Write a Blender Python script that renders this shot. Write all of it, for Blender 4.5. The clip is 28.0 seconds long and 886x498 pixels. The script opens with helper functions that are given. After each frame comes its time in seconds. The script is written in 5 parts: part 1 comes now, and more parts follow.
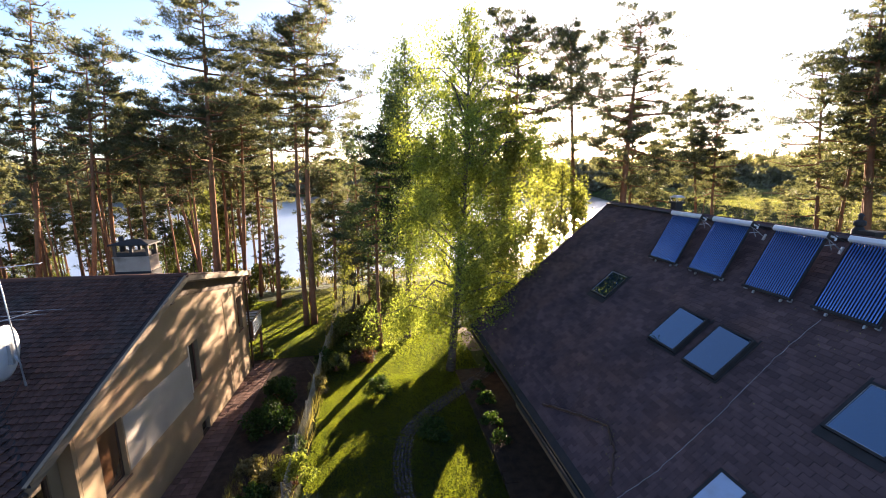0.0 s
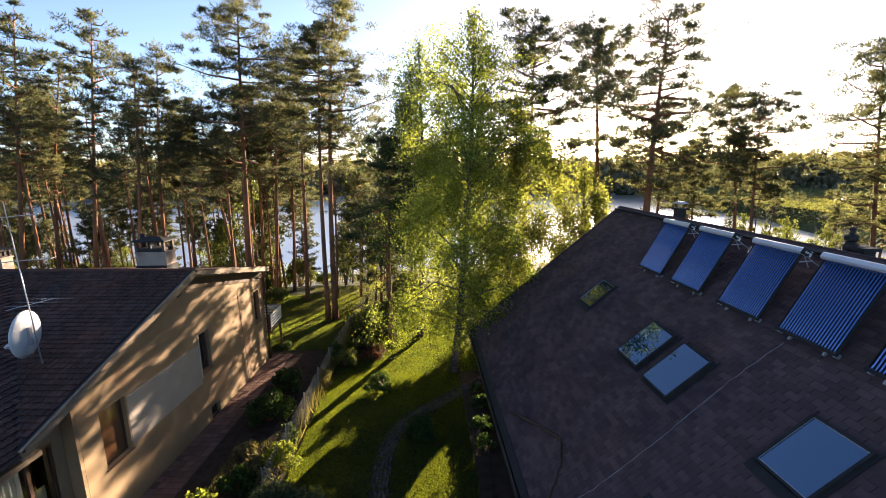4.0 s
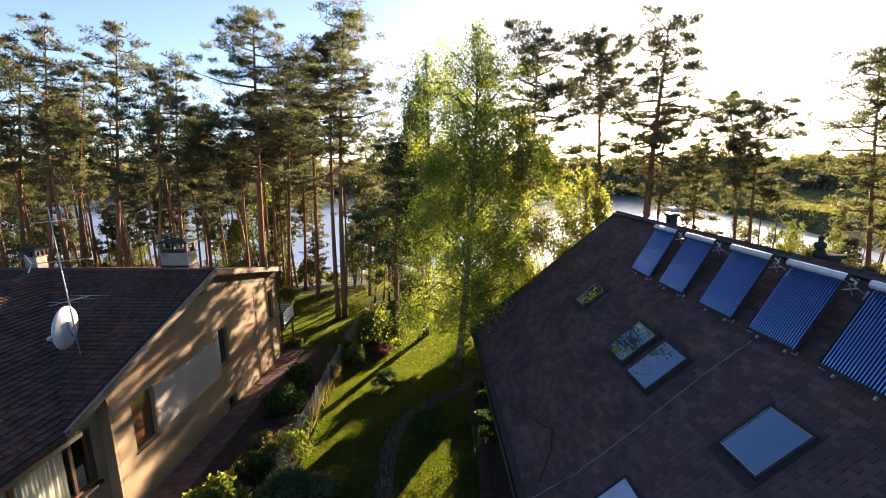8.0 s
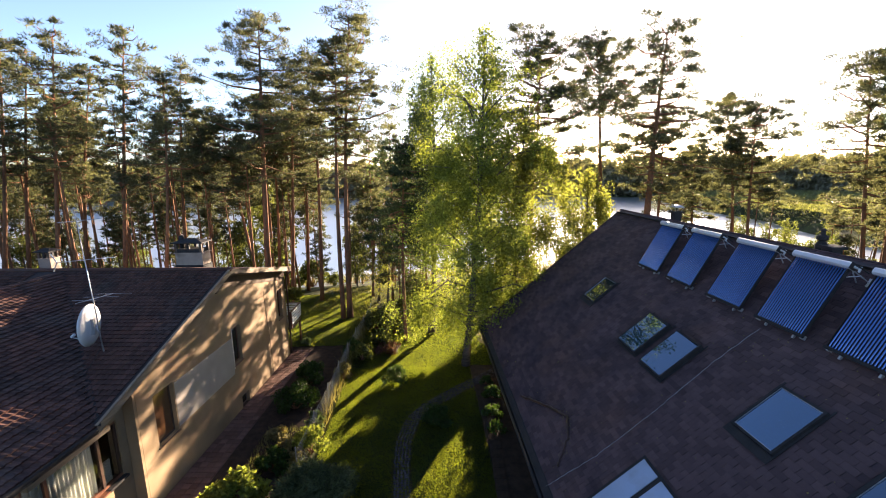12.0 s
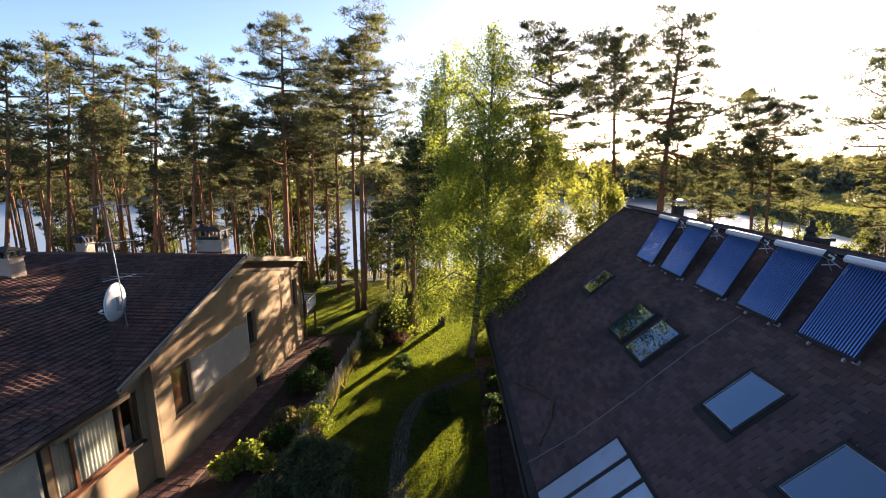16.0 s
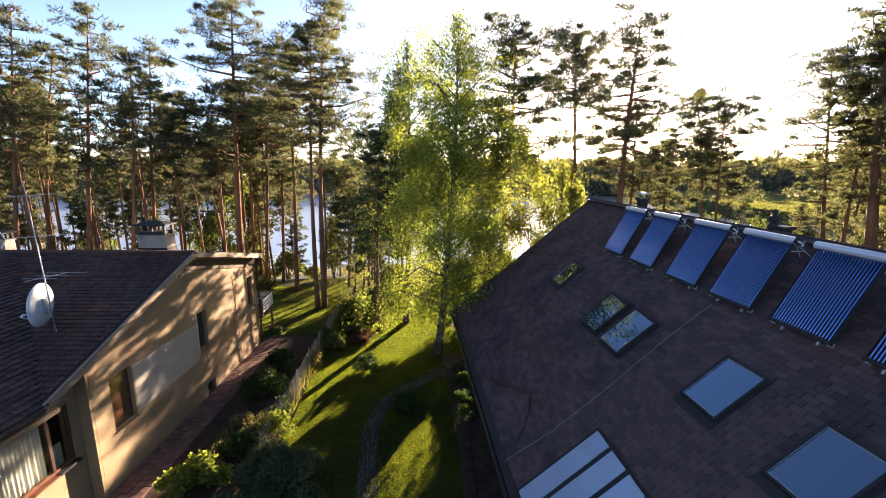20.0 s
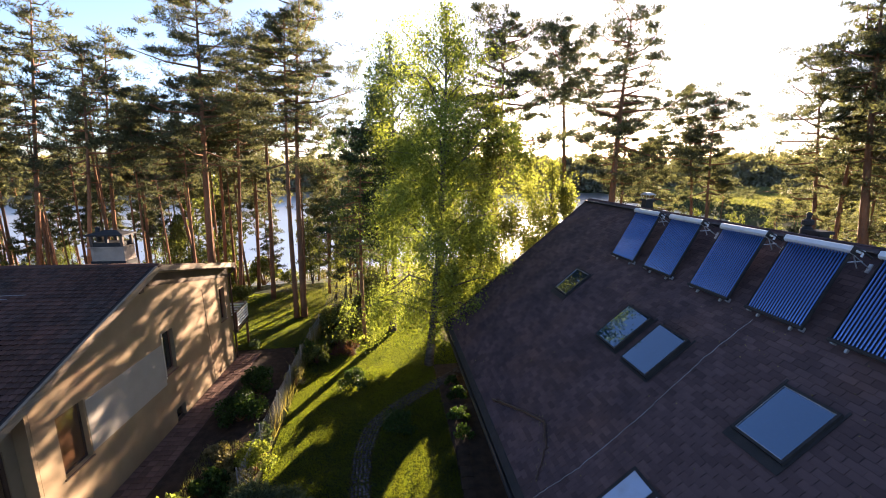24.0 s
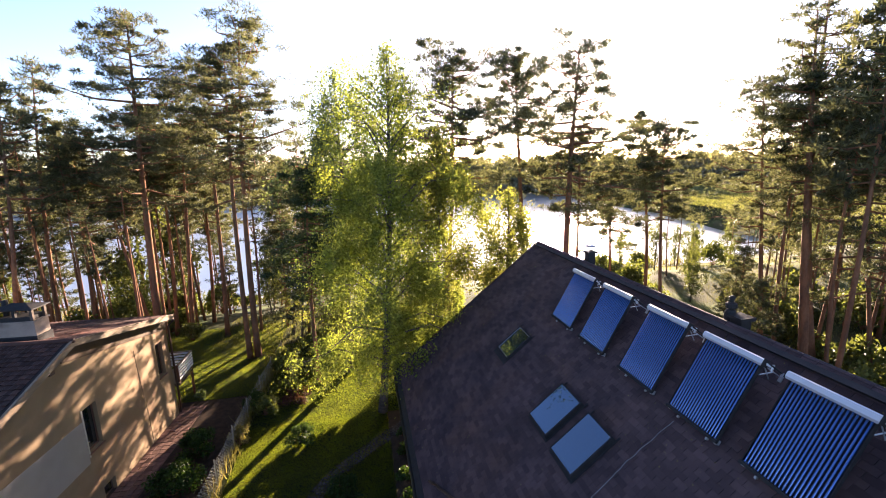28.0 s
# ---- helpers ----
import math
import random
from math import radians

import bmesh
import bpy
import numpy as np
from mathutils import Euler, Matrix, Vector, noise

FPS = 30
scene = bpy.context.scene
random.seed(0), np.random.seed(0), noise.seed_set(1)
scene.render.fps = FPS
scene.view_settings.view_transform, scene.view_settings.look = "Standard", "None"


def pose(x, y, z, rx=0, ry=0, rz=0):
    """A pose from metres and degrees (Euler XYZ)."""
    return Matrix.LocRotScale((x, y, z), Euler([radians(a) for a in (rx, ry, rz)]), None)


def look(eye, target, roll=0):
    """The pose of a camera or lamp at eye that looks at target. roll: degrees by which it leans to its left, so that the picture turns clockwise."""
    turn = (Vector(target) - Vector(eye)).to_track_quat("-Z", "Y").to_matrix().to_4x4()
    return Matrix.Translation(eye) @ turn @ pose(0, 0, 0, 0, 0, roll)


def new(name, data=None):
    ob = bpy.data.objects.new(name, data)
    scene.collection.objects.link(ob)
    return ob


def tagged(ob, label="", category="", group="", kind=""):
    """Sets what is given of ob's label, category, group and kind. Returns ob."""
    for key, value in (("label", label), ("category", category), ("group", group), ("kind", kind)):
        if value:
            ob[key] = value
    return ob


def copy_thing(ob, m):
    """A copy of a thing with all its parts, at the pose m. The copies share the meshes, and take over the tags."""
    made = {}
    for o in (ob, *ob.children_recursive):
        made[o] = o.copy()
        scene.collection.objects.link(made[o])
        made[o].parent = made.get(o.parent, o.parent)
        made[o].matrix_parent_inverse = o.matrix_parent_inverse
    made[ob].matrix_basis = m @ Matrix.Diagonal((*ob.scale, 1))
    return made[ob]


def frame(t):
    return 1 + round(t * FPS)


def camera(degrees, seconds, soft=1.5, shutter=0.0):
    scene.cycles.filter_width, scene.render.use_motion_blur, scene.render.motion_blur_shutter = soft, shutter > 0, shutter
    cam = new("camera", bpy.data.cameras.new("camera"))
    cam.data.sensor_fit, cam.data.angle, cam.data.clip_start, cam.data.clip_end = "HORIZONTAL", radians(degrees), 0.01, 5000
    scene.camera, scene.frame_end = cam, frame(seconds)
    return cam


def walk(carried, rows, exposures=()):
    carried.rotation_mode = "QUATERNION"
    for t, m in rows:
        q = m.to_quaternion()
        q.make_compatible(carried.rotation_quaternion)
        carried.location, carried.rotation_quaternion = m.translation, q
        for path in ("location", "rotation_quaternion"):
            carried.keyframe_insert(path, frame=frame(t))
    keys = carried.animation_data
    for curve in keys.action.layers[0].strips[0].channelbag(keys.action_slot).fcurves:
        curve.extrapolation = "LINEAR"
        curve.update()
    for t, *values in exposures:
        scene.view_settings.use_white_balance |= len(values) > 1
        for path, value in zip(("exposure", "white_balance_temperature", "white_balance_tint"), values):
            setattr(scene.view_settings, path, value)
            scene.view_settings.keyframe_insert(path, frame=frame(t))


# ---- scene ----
cam = camera(93.0, 28.0, soft=0.95)
# seconds, place of the eye in metres, turn in degrees
ROWS = [
    (0, 0.100, -0.033, 11.916, 78.94, 0.47, -10.42),
    (0.5, -0.051, -0.050, 12.027, 78.80, 0.97, -10.63),
    (1, 0.069, -0.101, 12.117, 78.70, 1.12, -9.85),
    (1.5, 0.370, -0.153, 12.174, 78.60, 0.97, -9.75),
    (2, 0.670, -0.243, 12.228, 78.45, 0.60, -10.28),
    (2.5, 1.060, -0.334, 12.236, 78.38, 0.47, -10.02),
    (3, 1.488, -0.399, 12.274, 78.16, 0.44, -9.52),
    (3.5, 1.918, -0.455, 12.276, 78.17, 0.43, -8.46),
    (4, 2.762, -0.509, 12.138, 78.77, 0.51, -3.05),
    (4.5, 3.037, -0.585, 12.227, 78.73, 0.38, -3.11),
    (6.5, 3.483, -0.981, 12.293, 79.01, 0.24, -1.07),
    (7, 3.383, -1.135, 12.328, 79.02, 0.35, -0.53),
    (7.5, 3.144, -1.326, 12.406, 78.90, 0.42, -1.21),
    (8, 2.923, -1.539, 12.461, 78.78, 0.41, -1.85),
    (8.5, 2.711, -1.722, 12.486, 78.64, 0.43, -2.40),
    (9, 2.412, -1.790, 12.537, 78.74, 0.46, -3.63),
    (9.5, 2.224, -1.775, 12.595, 78.72, 0.49, -3.91),
    (10, 1.969, -1.802, 12.622, 78.70, 0.53, -4.51),
    (10.5, 1.617, -1.853, 12.664, 78.59, 0.61, -5.40),
    (11, 1.533, -1.898, 12.548, 78.79, 0.64, -5.08),
    (11.5, 1.839, -1.957, 12.361, 79.11, 0.68, -2.63),
    (13.5, 2.417, -2.183, 12.349, 78.72, 0.37, -2.87),
    (14, 2.420, -2.295, 12.418, 78.54, 0.24, -4.03),
    (14.5, 2.609, -2.377, 12.385, 78.63, 0.25, -3.09),
    (15, 2.900, -2.442, 12.269, 78.84, 0.39, -1.12),
    (15.5, 3.085, -2.541, 12.171, 79.04, 0.38, 0.31),
    (16, 3.155, -2.693, 12.055, 79.11, 0.31, 0.88),
    (16.5, 3.261, -2.836, 11.958, 79.15, 0.19, 1.55),
    (17, 3.340, -2.945, 11.890, 79.14, 0.12, 2.04),
    (17.5, 3.387, -2.955, 11.846, 79.03, 0.16, 1.63),
    (18, 3.410, -2.895, 11.766, 78.96, 0.10, 1.47),
    (18.5, 3.413, -2.722, 11.691, 78.96, 0.05, 1.43),
    (19, 3.313, -2.471, 11.651, 79.09, -0.03, 0.19),
    (19.5, 2.978, -2.294, 11.732, 78.84, -0.26, -2.89),
    (20, 2.746, -2.118, 11.772, 78.77, -0.29, -4.77),
    (20.5, 2.756, -1.891, 11.770, 78.82, -0.27, -4.49),
    (21, 2.851, -1.621, 11.758, 78.79, -0.25, -3.43),
    (21.5, 3.055, -1.350, 11.702, 78.95, -0.10, -1.60),
    (23.5, 2.552, -0.711, 11.769, 78.90, -0.05, -3.46),
    (24, 2.196, -0.488, 11.862, 78.49, 0.11, -7.99),
    (24.5, 2.316, -0.063, 11.801, 78.15, 0.82, -14.44),
    (25, 2.051, -0.052, 11.806, 78.42, 0.69, -13.03),
    (25.5, 1.976, 0.109, 11.841, 78.31, 0.88, -13.18),
    (26, 2.232, 0.221, 11.790, 78.31, 0.73, -13.32),
    (26.5, 2.542, 0.338, 11.688, 78.27, 0.76, -13.50),
    (27, 2.868, 0.481, 11.615, 78.23, 0.83, -13.56),
    (27.5, 3.072, 0.459, 12.443, 77.69, 0.91, -13.48),
    (28, 3.945, 0.300, 14.090, 78.40, 1.15, -11.20),
]
# seconds, stops, kelvin, tint
EXPOSURES = [(0, 3.39, 6380, 21), (0.5, 3.14, 6380, 18), (1.2, 3.04, 6380, 17), (2.2, 3.24, 6380, 20), (2.8, 3.49, 6380, 25), (3.4, 3.49, 6380, 25), (4, 2.99, 6500, 18), (9, 2.99, 6500, 18), (10, 3.14, 6500, 20), (11, 3.29, 6500, 20), (13.5, 2.99, 6500, 19), (18.5, 2.99, 6500, 19), (20, 3.19, 6500, 20), (21, 3.29, 6500, 21), (23.5, 3.14, 6500, 21), (25, 3.64, 6380, 27), (26.3, 3.54, 6380, 26), (27, 3.34, 6380, 24), (27.4, 3.24, 6380, 24), (28, 3.34, 6380, 26)]
walk(cam, [(t, pose(x, y, z, rx, ry, rz)) for t, x, y, z, rx, ry, rz in ROWS], EXPOSURES)

# ---- world, sun ----
SUN_AZ, SUN_EL = radians(27.5), radians(9.5)
SUN_DIR = Vector((math.sin(SUN_AZ) * math.cos(SUN_EL), math.cos(SUN_AZ) * math.cos(SUN_EL), math.sin(SUN_EL)))
world = bpy.data.worlds.new("world")
scene.world = world
world.use_nodes = True
wn = world.node_tree.nodes
sky = wn.new("ShaderNodeTexSky")
sky.sky_type = "NISHITA"
sky.sun_disc = False
sky.sun_elevation, sky.sun_rotation = SUN_EL, SUN_AZ
sky.altitude, sky.air_density, sky.dust_density, sky.ozone_density = 60, 0.62, 0.55, 1.4
wn["Background"].inputs["Strength"].default_value = 0.05
world.node_tree.links.new(sky.outputs[0], wn["Background"].inputs["Color"])
sun = new("sun", bpy.data.lights.new("sun", "SUN"))
sun.data.energy, sun.data.angle, sun.data.color = 5.0, radians(0.55), (1.0, 0.82, 0.58)
sun.matrix_world = look(SUN_DIR * 200, (0, 0, 0))


# ---- materials ----
def mat(name, a, b=None, scale=6.0, fine=60.0, rough=0.7, metal=0.0, bump=0.3, grain=0.25, vary=0.0, island=0.0, translucent=0.0, glow_through=(1.5, 1.45, 0.6), stretch=(1, 1, 1), spec=0.3, stain=None, stain_scale=0.7, bump_dist=0.01):
    """A surface: two colours mixed by a broad noise, a fine grain, bump, and a change from piece to piece."""
    m = bpy.data.materials.new(name)
    m.use_nodes = True
    n, l = m.node_tree.nodes, m.node_tree.links
    p = n["Principled BSDF"]
    b = b or tuple(c * 0.7 for c in a)
    tc = n.new("ShaderNodeTexCoord")
    mp = n.new("ShaderNodeMapping")
    mp.inputs["Scale"].default_value = stretch
    l.new(tc.outputs["Object"], mp.inputs[0])

    def noise_node(s, detail=6.0):
        t = n.new("ShaderNodeTexNoise")
        t.inputs["Scale"].default_value, t.inputs["Detail"].default_value = s, detail
        l.new(mp.outputs[0], t.inputs["Vector"])
        return t

    def mixer(fac, c1, c2, kind="MIX"):
        x = n.new("ShaderNodeMix")
        x.data_type, x.blend_type = "RGBA", kind
        for sock, v in ((x.inputs[0], fac), (x.inputs[6], c1), (x.inputs[7], c2)):
            if isinstance(v, bpy.types.NodeSocket):
                l.new(v, sock)
            else:
                sock.default_value = v if isinstance(v, float) else (*v, 1)
        return x.outputs[2]

    big, small = noise_node(scale), noise_node(fine, 3.0)
    ramp = n.new("ShaderNodeValToRGB")
    ramp.color_ramp.elements[0].position, ramp.color_ramp.elements[1].position = 0.35, 0.65
    l.new(big.outputs[0], ramp.inputs[0])
    col = mixer(ramp.outputs[0], a, b)
    if stain:
        st = noise_node(stain_scale, 8.0)
        r2 = n.new("ShaderNodeValToRGB")
        r2.color_ramp.elements[0].position, r2.color_ramp.elements[1].position = 0.5, 0.72
        l.new(st.outputs[0], r2.inputs[0])
        col = mixer(r2.outputs[0], col, stain)
    g = n.new("ShaderNodeMapRange")
    g.inputs[3].default_value, g.inputs[4].default_value = 1 - grain, 1 + grain
    l.new(small.outputs[0], g.inputs[0])
    value = g.outputs[0]
    for amount, node, out in ((vary, "ShaderNodeObjectInfo", "Random"), (island, "ShaderNodeNewGeometry", "Random Per Island")):
        if amount:
            src, r = n.new(node), n.new("ShaderNodeMapRange")
            r.inputs[3].default_value, r.inputs[4].default_value = 1 - amount, 1 + amount
            l.new(src.outputs[out], r.inputs[0])
            mul = n.new("ShaderNodeMath")
            mul.operation = "MULTIPLY"
            l.new(value, mul.inputs[0])
            l.new(r.outputs[0], mul.inputs[1])
            value = mul.outputs[0]
    comb = n.new("ShaderNodeCombineColor")
    for i in range(3):
        l.new(value, comb.inputs[i])
    col = mixer(1.0, col, comb.outputs[0], "MULTIPLY")
    l.new(col, p.inputs["Base Color"])
    p.inputs["Roughness"].default_value, p.inputs["Metallic"].default_value = rough, metal
    p.inputs["Specular IOR Level"].default_value = spec
    if bump:
        bp = n.new("ShaderNodeBump")
        bp.inputs["Strength"].default_value, bp.inputs["Distance"].default_value = bump, bump_dist
        l.new(small.outputs[0], bp.inputs["Height"])
        l.new(bp.outputs[0], p.inputs["Normal"])
    if translucent:
        t = n.new("ShaderNodeBsdfTranslucent")
        l.new(mixer(1.0, col, glow_through, "MULTIPLY"), t.inputs[0])
        mx = n.new("ShaderNodeMixShader")
        mx.inputs[0].default_value = translucent
        l.new(p.outputs[0], mx.inputs[1])
        l.new(t.outputs[0], mx.inputs[2])
        l.new(mx.outputs[0], n["Material Output"].inputs[0])
    return m


def glass_mat(name, tint, rough=0.02, mirror=0.75):
    """Window glass over a dark room: a dark body with a clear, mirror-smooth coat."""
    m = bpy.data.materials.new(name)
    m.use_nodes = True
    p = m.node_tree.nodes["Principled BSDF"]
    p.inputs["Base Color"].default_value = (*tint, 1)
    p.inputs["Roughness"].default_value = rough
    p.inputs["IOR"].default_value = 1.9
    p.inputs["Coat Weight"].default_value, p.inputs["Coat Roughness"].default_value = mirror, 0.01
    return m


M_GRASS = mat("grass", (0.030, 0.040, 0.014), (0.022, 0.031, 0.011), scale=0.9, fine=40, rough=0.9, bump=0.6, bump_dist=0.05, stain=(0.07, 0.075, 0.02), stain_scale=0.35, spec=0.08)
M_BLADE = mat("grass_blade", (0.062, 0.075, 0.018), (0.042, 0.055, 0.015), scale=0.8, fine=9, rough=0.6, bump=0, island=0.22, translucent=0.75, glow_through=(3.9, 3.8, 0.8), spec=0.08)
M_MEADOW = mat("meadow_blades", (0.15, 0.15, 0.065), (0.11, 0.12, 0.05), scale=0.05, fine=2, rough=0.7, bump=0, island=0.4, translucent=0.4)
M_FORESTFLOOR = mat("forest_floor", (0.055, 0.052, 0.022), (0.035, 0.045, 0.014), scale=0.35, fine=14, rough=0.95, bump=0.6, bump_dist=0.05, stain=(0.07, 0.11, 0.02), stain_scale=0.16, spec=0.08)
M_PAVING = mat("paving", (0.165, 0.095, 0.075), (0.11, 0.068, 0.056), scale=2.2, fine=45, rough=0.9, vary=0.25, island=0.25, bump=0.4, spec=0.08)
M_STONE = mat("path_stone", (0.095, 0.082, 0.076), (0.055, 0.05, 0.047), scale=3, fine=50, rough=0.9, island=0.35, bump=0.5, spec=0.08)
# bare ground made paler than the soil to stand for sun on it
M_SUNLIT_SAND = mat("sun_paled_sandy_soil", (0.20, 0.155, 0.11), (0.13, 0.10, 0.075), scale=2, fine=30, rough=0.95, bump=0.6, bump_dist=0.02, spec=0.08)
M_SOIL = mat("soil", (0.06, 0.04, 0.028), (0.035, 0.026, 0.02), scale=3, fine=30, rough=0.95, bump=0.8, bump_dist=0.03, spec=0.08)
M_WATER = mat("lake_water", (0.42, 0.425, 0.41), (0.35, 0.355, 0.35), scale=0.05, fine=1.6, rough=0.3, grain=0.08, bump=0.4, bump_dist=0.06, stretch=(1, 0.45, 1), metal=0.75)
M_SHINGLE = mat("shingle", (0.092, 0.058, 0.058), (0.052, 0.035, 0.038), scale=0.8, fine=90, spec=0.2, rough=0.9, grain=0.4, vary=0.2, island=0.24, bump=0.6, stain=(0.098, 0.056, 0.048), stain_scale=0.5)
M_ROOFDECK = mat("roof_deck", (0.045, 0.036, 0.035), (0.035, 0.03, 0.03), scale=1.5, fine=80, rough=0.9)
M_TILE = mat("roof_tile", (0.074, 0.034, 0.025), (0.040, 0.021, 0.017), scale=0.7, fine=50, rough=0.6, spec=0.22, grain=0.35, vary=0.35, island=0.4, bump=0.4, stain=(0.042, 0.03, 0.026), stain_scale=0.6)
M_RENDER = mat("wall_render", (0.26, 0.18, 0.102), (0.205, 0.142, 0.08), scale=0.9, fine=70, rough=0.9, grain=0.12, bump=0.45, bump_dist=0.006, stain=(0.21, 0.125, 0.068), stain_scale=0.5)
M_RENDER_LIGHT = mat("pale_render_panel", (0.31, 0.275, 0.235), (0.28, 0.245, 0.21), scale=1.2, fine=60, rough=0.9, grain=0.08, bump=0.3)
M_WHITE_RENDER = mat("white_rough_render", (0.46, 0.41, 0.325), (0.38, 0.335, 0.265), scale=1.5, fine=25, rough=0.95, grain=0.2, bump=0.9, bump_dist=0.02)
M_TIMBER = mat("pale_board", (0.25, 0.185, 0.12), (0.18, 0.13, 0.085), scale=2.5, fine=40, rough=0.75, stretch=(1, 1, 6), grain=0.2)
M_SOFFIT = mat("dark_soffit", (0.10, 0.07, 0.05), (0.07, 0.05, 0.04), scale=2, fine=40, rough=0.8)
M_DARKWOOD = mat("dark_brown_frame", (0.075, 0.04, 0.025), (0.05, 0.028, 0.02), scale=3, fine=50, rough=0.5, grain=0.2)
M_REDWOOD = mat("red_brown_frame", (0.16, 0.06, 0.03), (0.11, 0.045, 0.025), scale=3, fine=50, rough=0.5, grain=0.2)
M_BLACKMETAL = mat("dark_metal", (0.035, 0.032, 0.032), (0.025, 0.025, 0.025), scale=4, fine=50, spec=0.1, rough=0.6, metal=0.1, bump=0.05)
M_ALU = mat("aluminium", (0.42, 0.43, 0.45), (0.34, 0.35, 0.37), scale=4, fine=60, rough=0.35, metal=0.6, bump=0.05, grain=0.06)
M_WHITEMETAL = mat("pale_metal", (0.58, 0.59, 0.62), (0.5, 0.51, 0.54), scale=2, fine=60, rough=0.35, metal=0.25, bump=0.05, grain=0.06)
M_PANEL = mat("blue_grey_panel", (0.34, 0.41, 0.52), (0.29, 0.36, 0.47), scale=0.8, fine=60, rough=0.3, metal=0.45, bump=0.04, grain=0.05, stain=(0.30, 0.34, 0.40), stain_scale=2.0)
M_DISH = mat("dish_metal", (0.55, 0.56, 0.58), (0.48, 0.49, 0.50), scale=3, fine=50, rough=0.5, metal=0.1, bump=0.05, grain=0.06)
M_TUBE = glass_mat("collector_tube", (0.045, 0.135, 0.38), 0.2, 0.9)
M_TUBE.node_tree.nodes["Principled BSDF"].inputs["Metallic"].default_value = 0.35
M_TUBE.node_tree.nodes["Principled BSDF"].inputs["IOR"].default_value = 1.6
M_REFLECTOR = mat("collector_gap", (0.010, 0.012, 0.02), (0.007, 0.009, 0.014), scale=4, fine=40, rough=0.5, metal=0.4, bump=0.05)
M_BROWNGLASS = glass_mat("brown_tinted_glass", (0.13, 0.062, 0.03), 0.05, 0.4)
M_GLASS = glass_mat("window_glass", (0.02, 0.022, 0.025))
M_SKYGLASS = glass_mat("skylight_glass", (0.062, 0.145, 0.24), 0.015, 1.0)
M_SKYGLASS.node_tree.nodes["Principled BSDF"].inputs["Metallic"].default_value = 0.9
M_CURTAIN = mat("pale_curtain", (0.44, 0.45, 0.38), (0.34, 0.35, 0.30), scale=2, fine=30, rough=0.9, bump=0.1, translucent=0.0)
M_BARK = mat("pine_bark", (0.225, 0.112, 0.060), (0.12, 0.066, 0.042), scale=1.6, fine=12, rough=0.95, grain=0.4, bump=0.9, bump_dist=0.04, stretch=(1, 1, 0.35), spec=0.08)
M_BIRCHBARK = mat("birch_bark", (0.13, 0.11, 0.095), (0.05, 0.045, 0.04), scale=3.0, fine=14, rough=0.85, grain=0.35, bump=0.5, bump_dist=0.02, stretch=(1, 1, 2.5), spec=0.08)
M_NEEDLE = mat("pine_needles", (0.088, 0.099, 0.057), (0.047, 0.057, 0.038), scale=0.5, fine=5, rough=0.6, bump=0, island=0.5, translucent=0.45, glow_through=(1.75, 1.55, 0.85), spec=0.12)
M_JUNIPER = mat("juniper_needles", (0.085, 0.105, 0.05), (0.03, 0.046, 0.022), scale=1.2, fine=6, rough=0.7, bump=0, island=0.5, translucent=0.25, spec=0.12)
M_SPRUCE = mat("spruce_needles", (0.05, 0.07, 0.035), (0.036, 0.055, 0.03), scale=0.5, fine=5, rough=0.7, bump=0, island=0.4, translucent=0.3, spec=0.12)
M_LEAF = mat("birch_leaves", (0.20, 0.235, 0.056), (0.125, 0.165, 0.052), scale=0.28, fine=4, rough=0.6, bump=0, island=0.4, translucent=0.68, glow_through=(1.5, 1.42, 0.6), spec=0.12)
M_YOUNGLEAF = mat("young_leaves", (0.165, 0.175, 0.055), (0.12, 0.135, 0.045), scale=0.5, fine=4, rough=0.5, bump=0, island=0.35, translucent=0.6, spec=0.12)
M_PALELEAF = mat("pale_leaves", (0.105, 0.14, 0.07), (0.075, 0.105, 0.055), scale=0.5, fine=4, rough=0.55, bump=0, island=0.4, translucent=0.5, spec=0.12)
M_SHRUB = mat("shrub_leaves", (0.035, 0.062, 0.014), (0.022, 0.045, 0.012), scale=1, fine=6, rough=0.45, bump=0, island=0.45, translucent=0.35, spec=0.12)
M_YELLOWSHRUB = mat("bright_shrub_leaves", (0.11, 0.125, 0.042), (0.075, 0.088, 0.034), scale=1, fine=6, rough=0.5, bump=0, island=0.4, translucent=0.5, spec=0.12)
# paler than the near foliage: the distance haze is put into this colour
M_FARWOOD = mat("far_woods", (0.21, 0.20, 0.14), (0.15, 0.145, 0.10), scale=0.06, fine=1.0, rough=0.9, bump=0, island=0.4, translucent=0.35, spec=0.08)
M_BROWNPLANT = mat("brown_plants", (0.10, 0.045, 0.03), (0.06, 0.03, 0.02), scale=2, fine=8, rough=0.7, bump=0, island=0.4, translucent=0.3)
M_REED = mat("reeds", (0.20, 0.17, 0.08), (0.13, 0.12, 0.05), scale=0.5, fine=6, rough=0.8, bump=0, island=0.4, translucent=0.4)
M_WIRE = mat("fence_wire", (0.34, 0.34, 0.30), (0.22, 0.22, 0.2), scale=5, fine=40, rough=0.6, metal=0.5, bump=0)
M_WHITECLOTH = mat("white_cover", (0.75, 0.75, 0.74), (0.65, 0.65, 0.65), scale=3, fine=40, rough=0.7)
M_CHIMNEY = mat("chimney_render", (0.29, 0.23, 0.185), (0.23, 0.18, 0.145), scale=2, fine=40, rough=0.9, grain=0.15, bump=0.4, stain=(0.13, 0.095, 0.075), stain_scale=1.5)


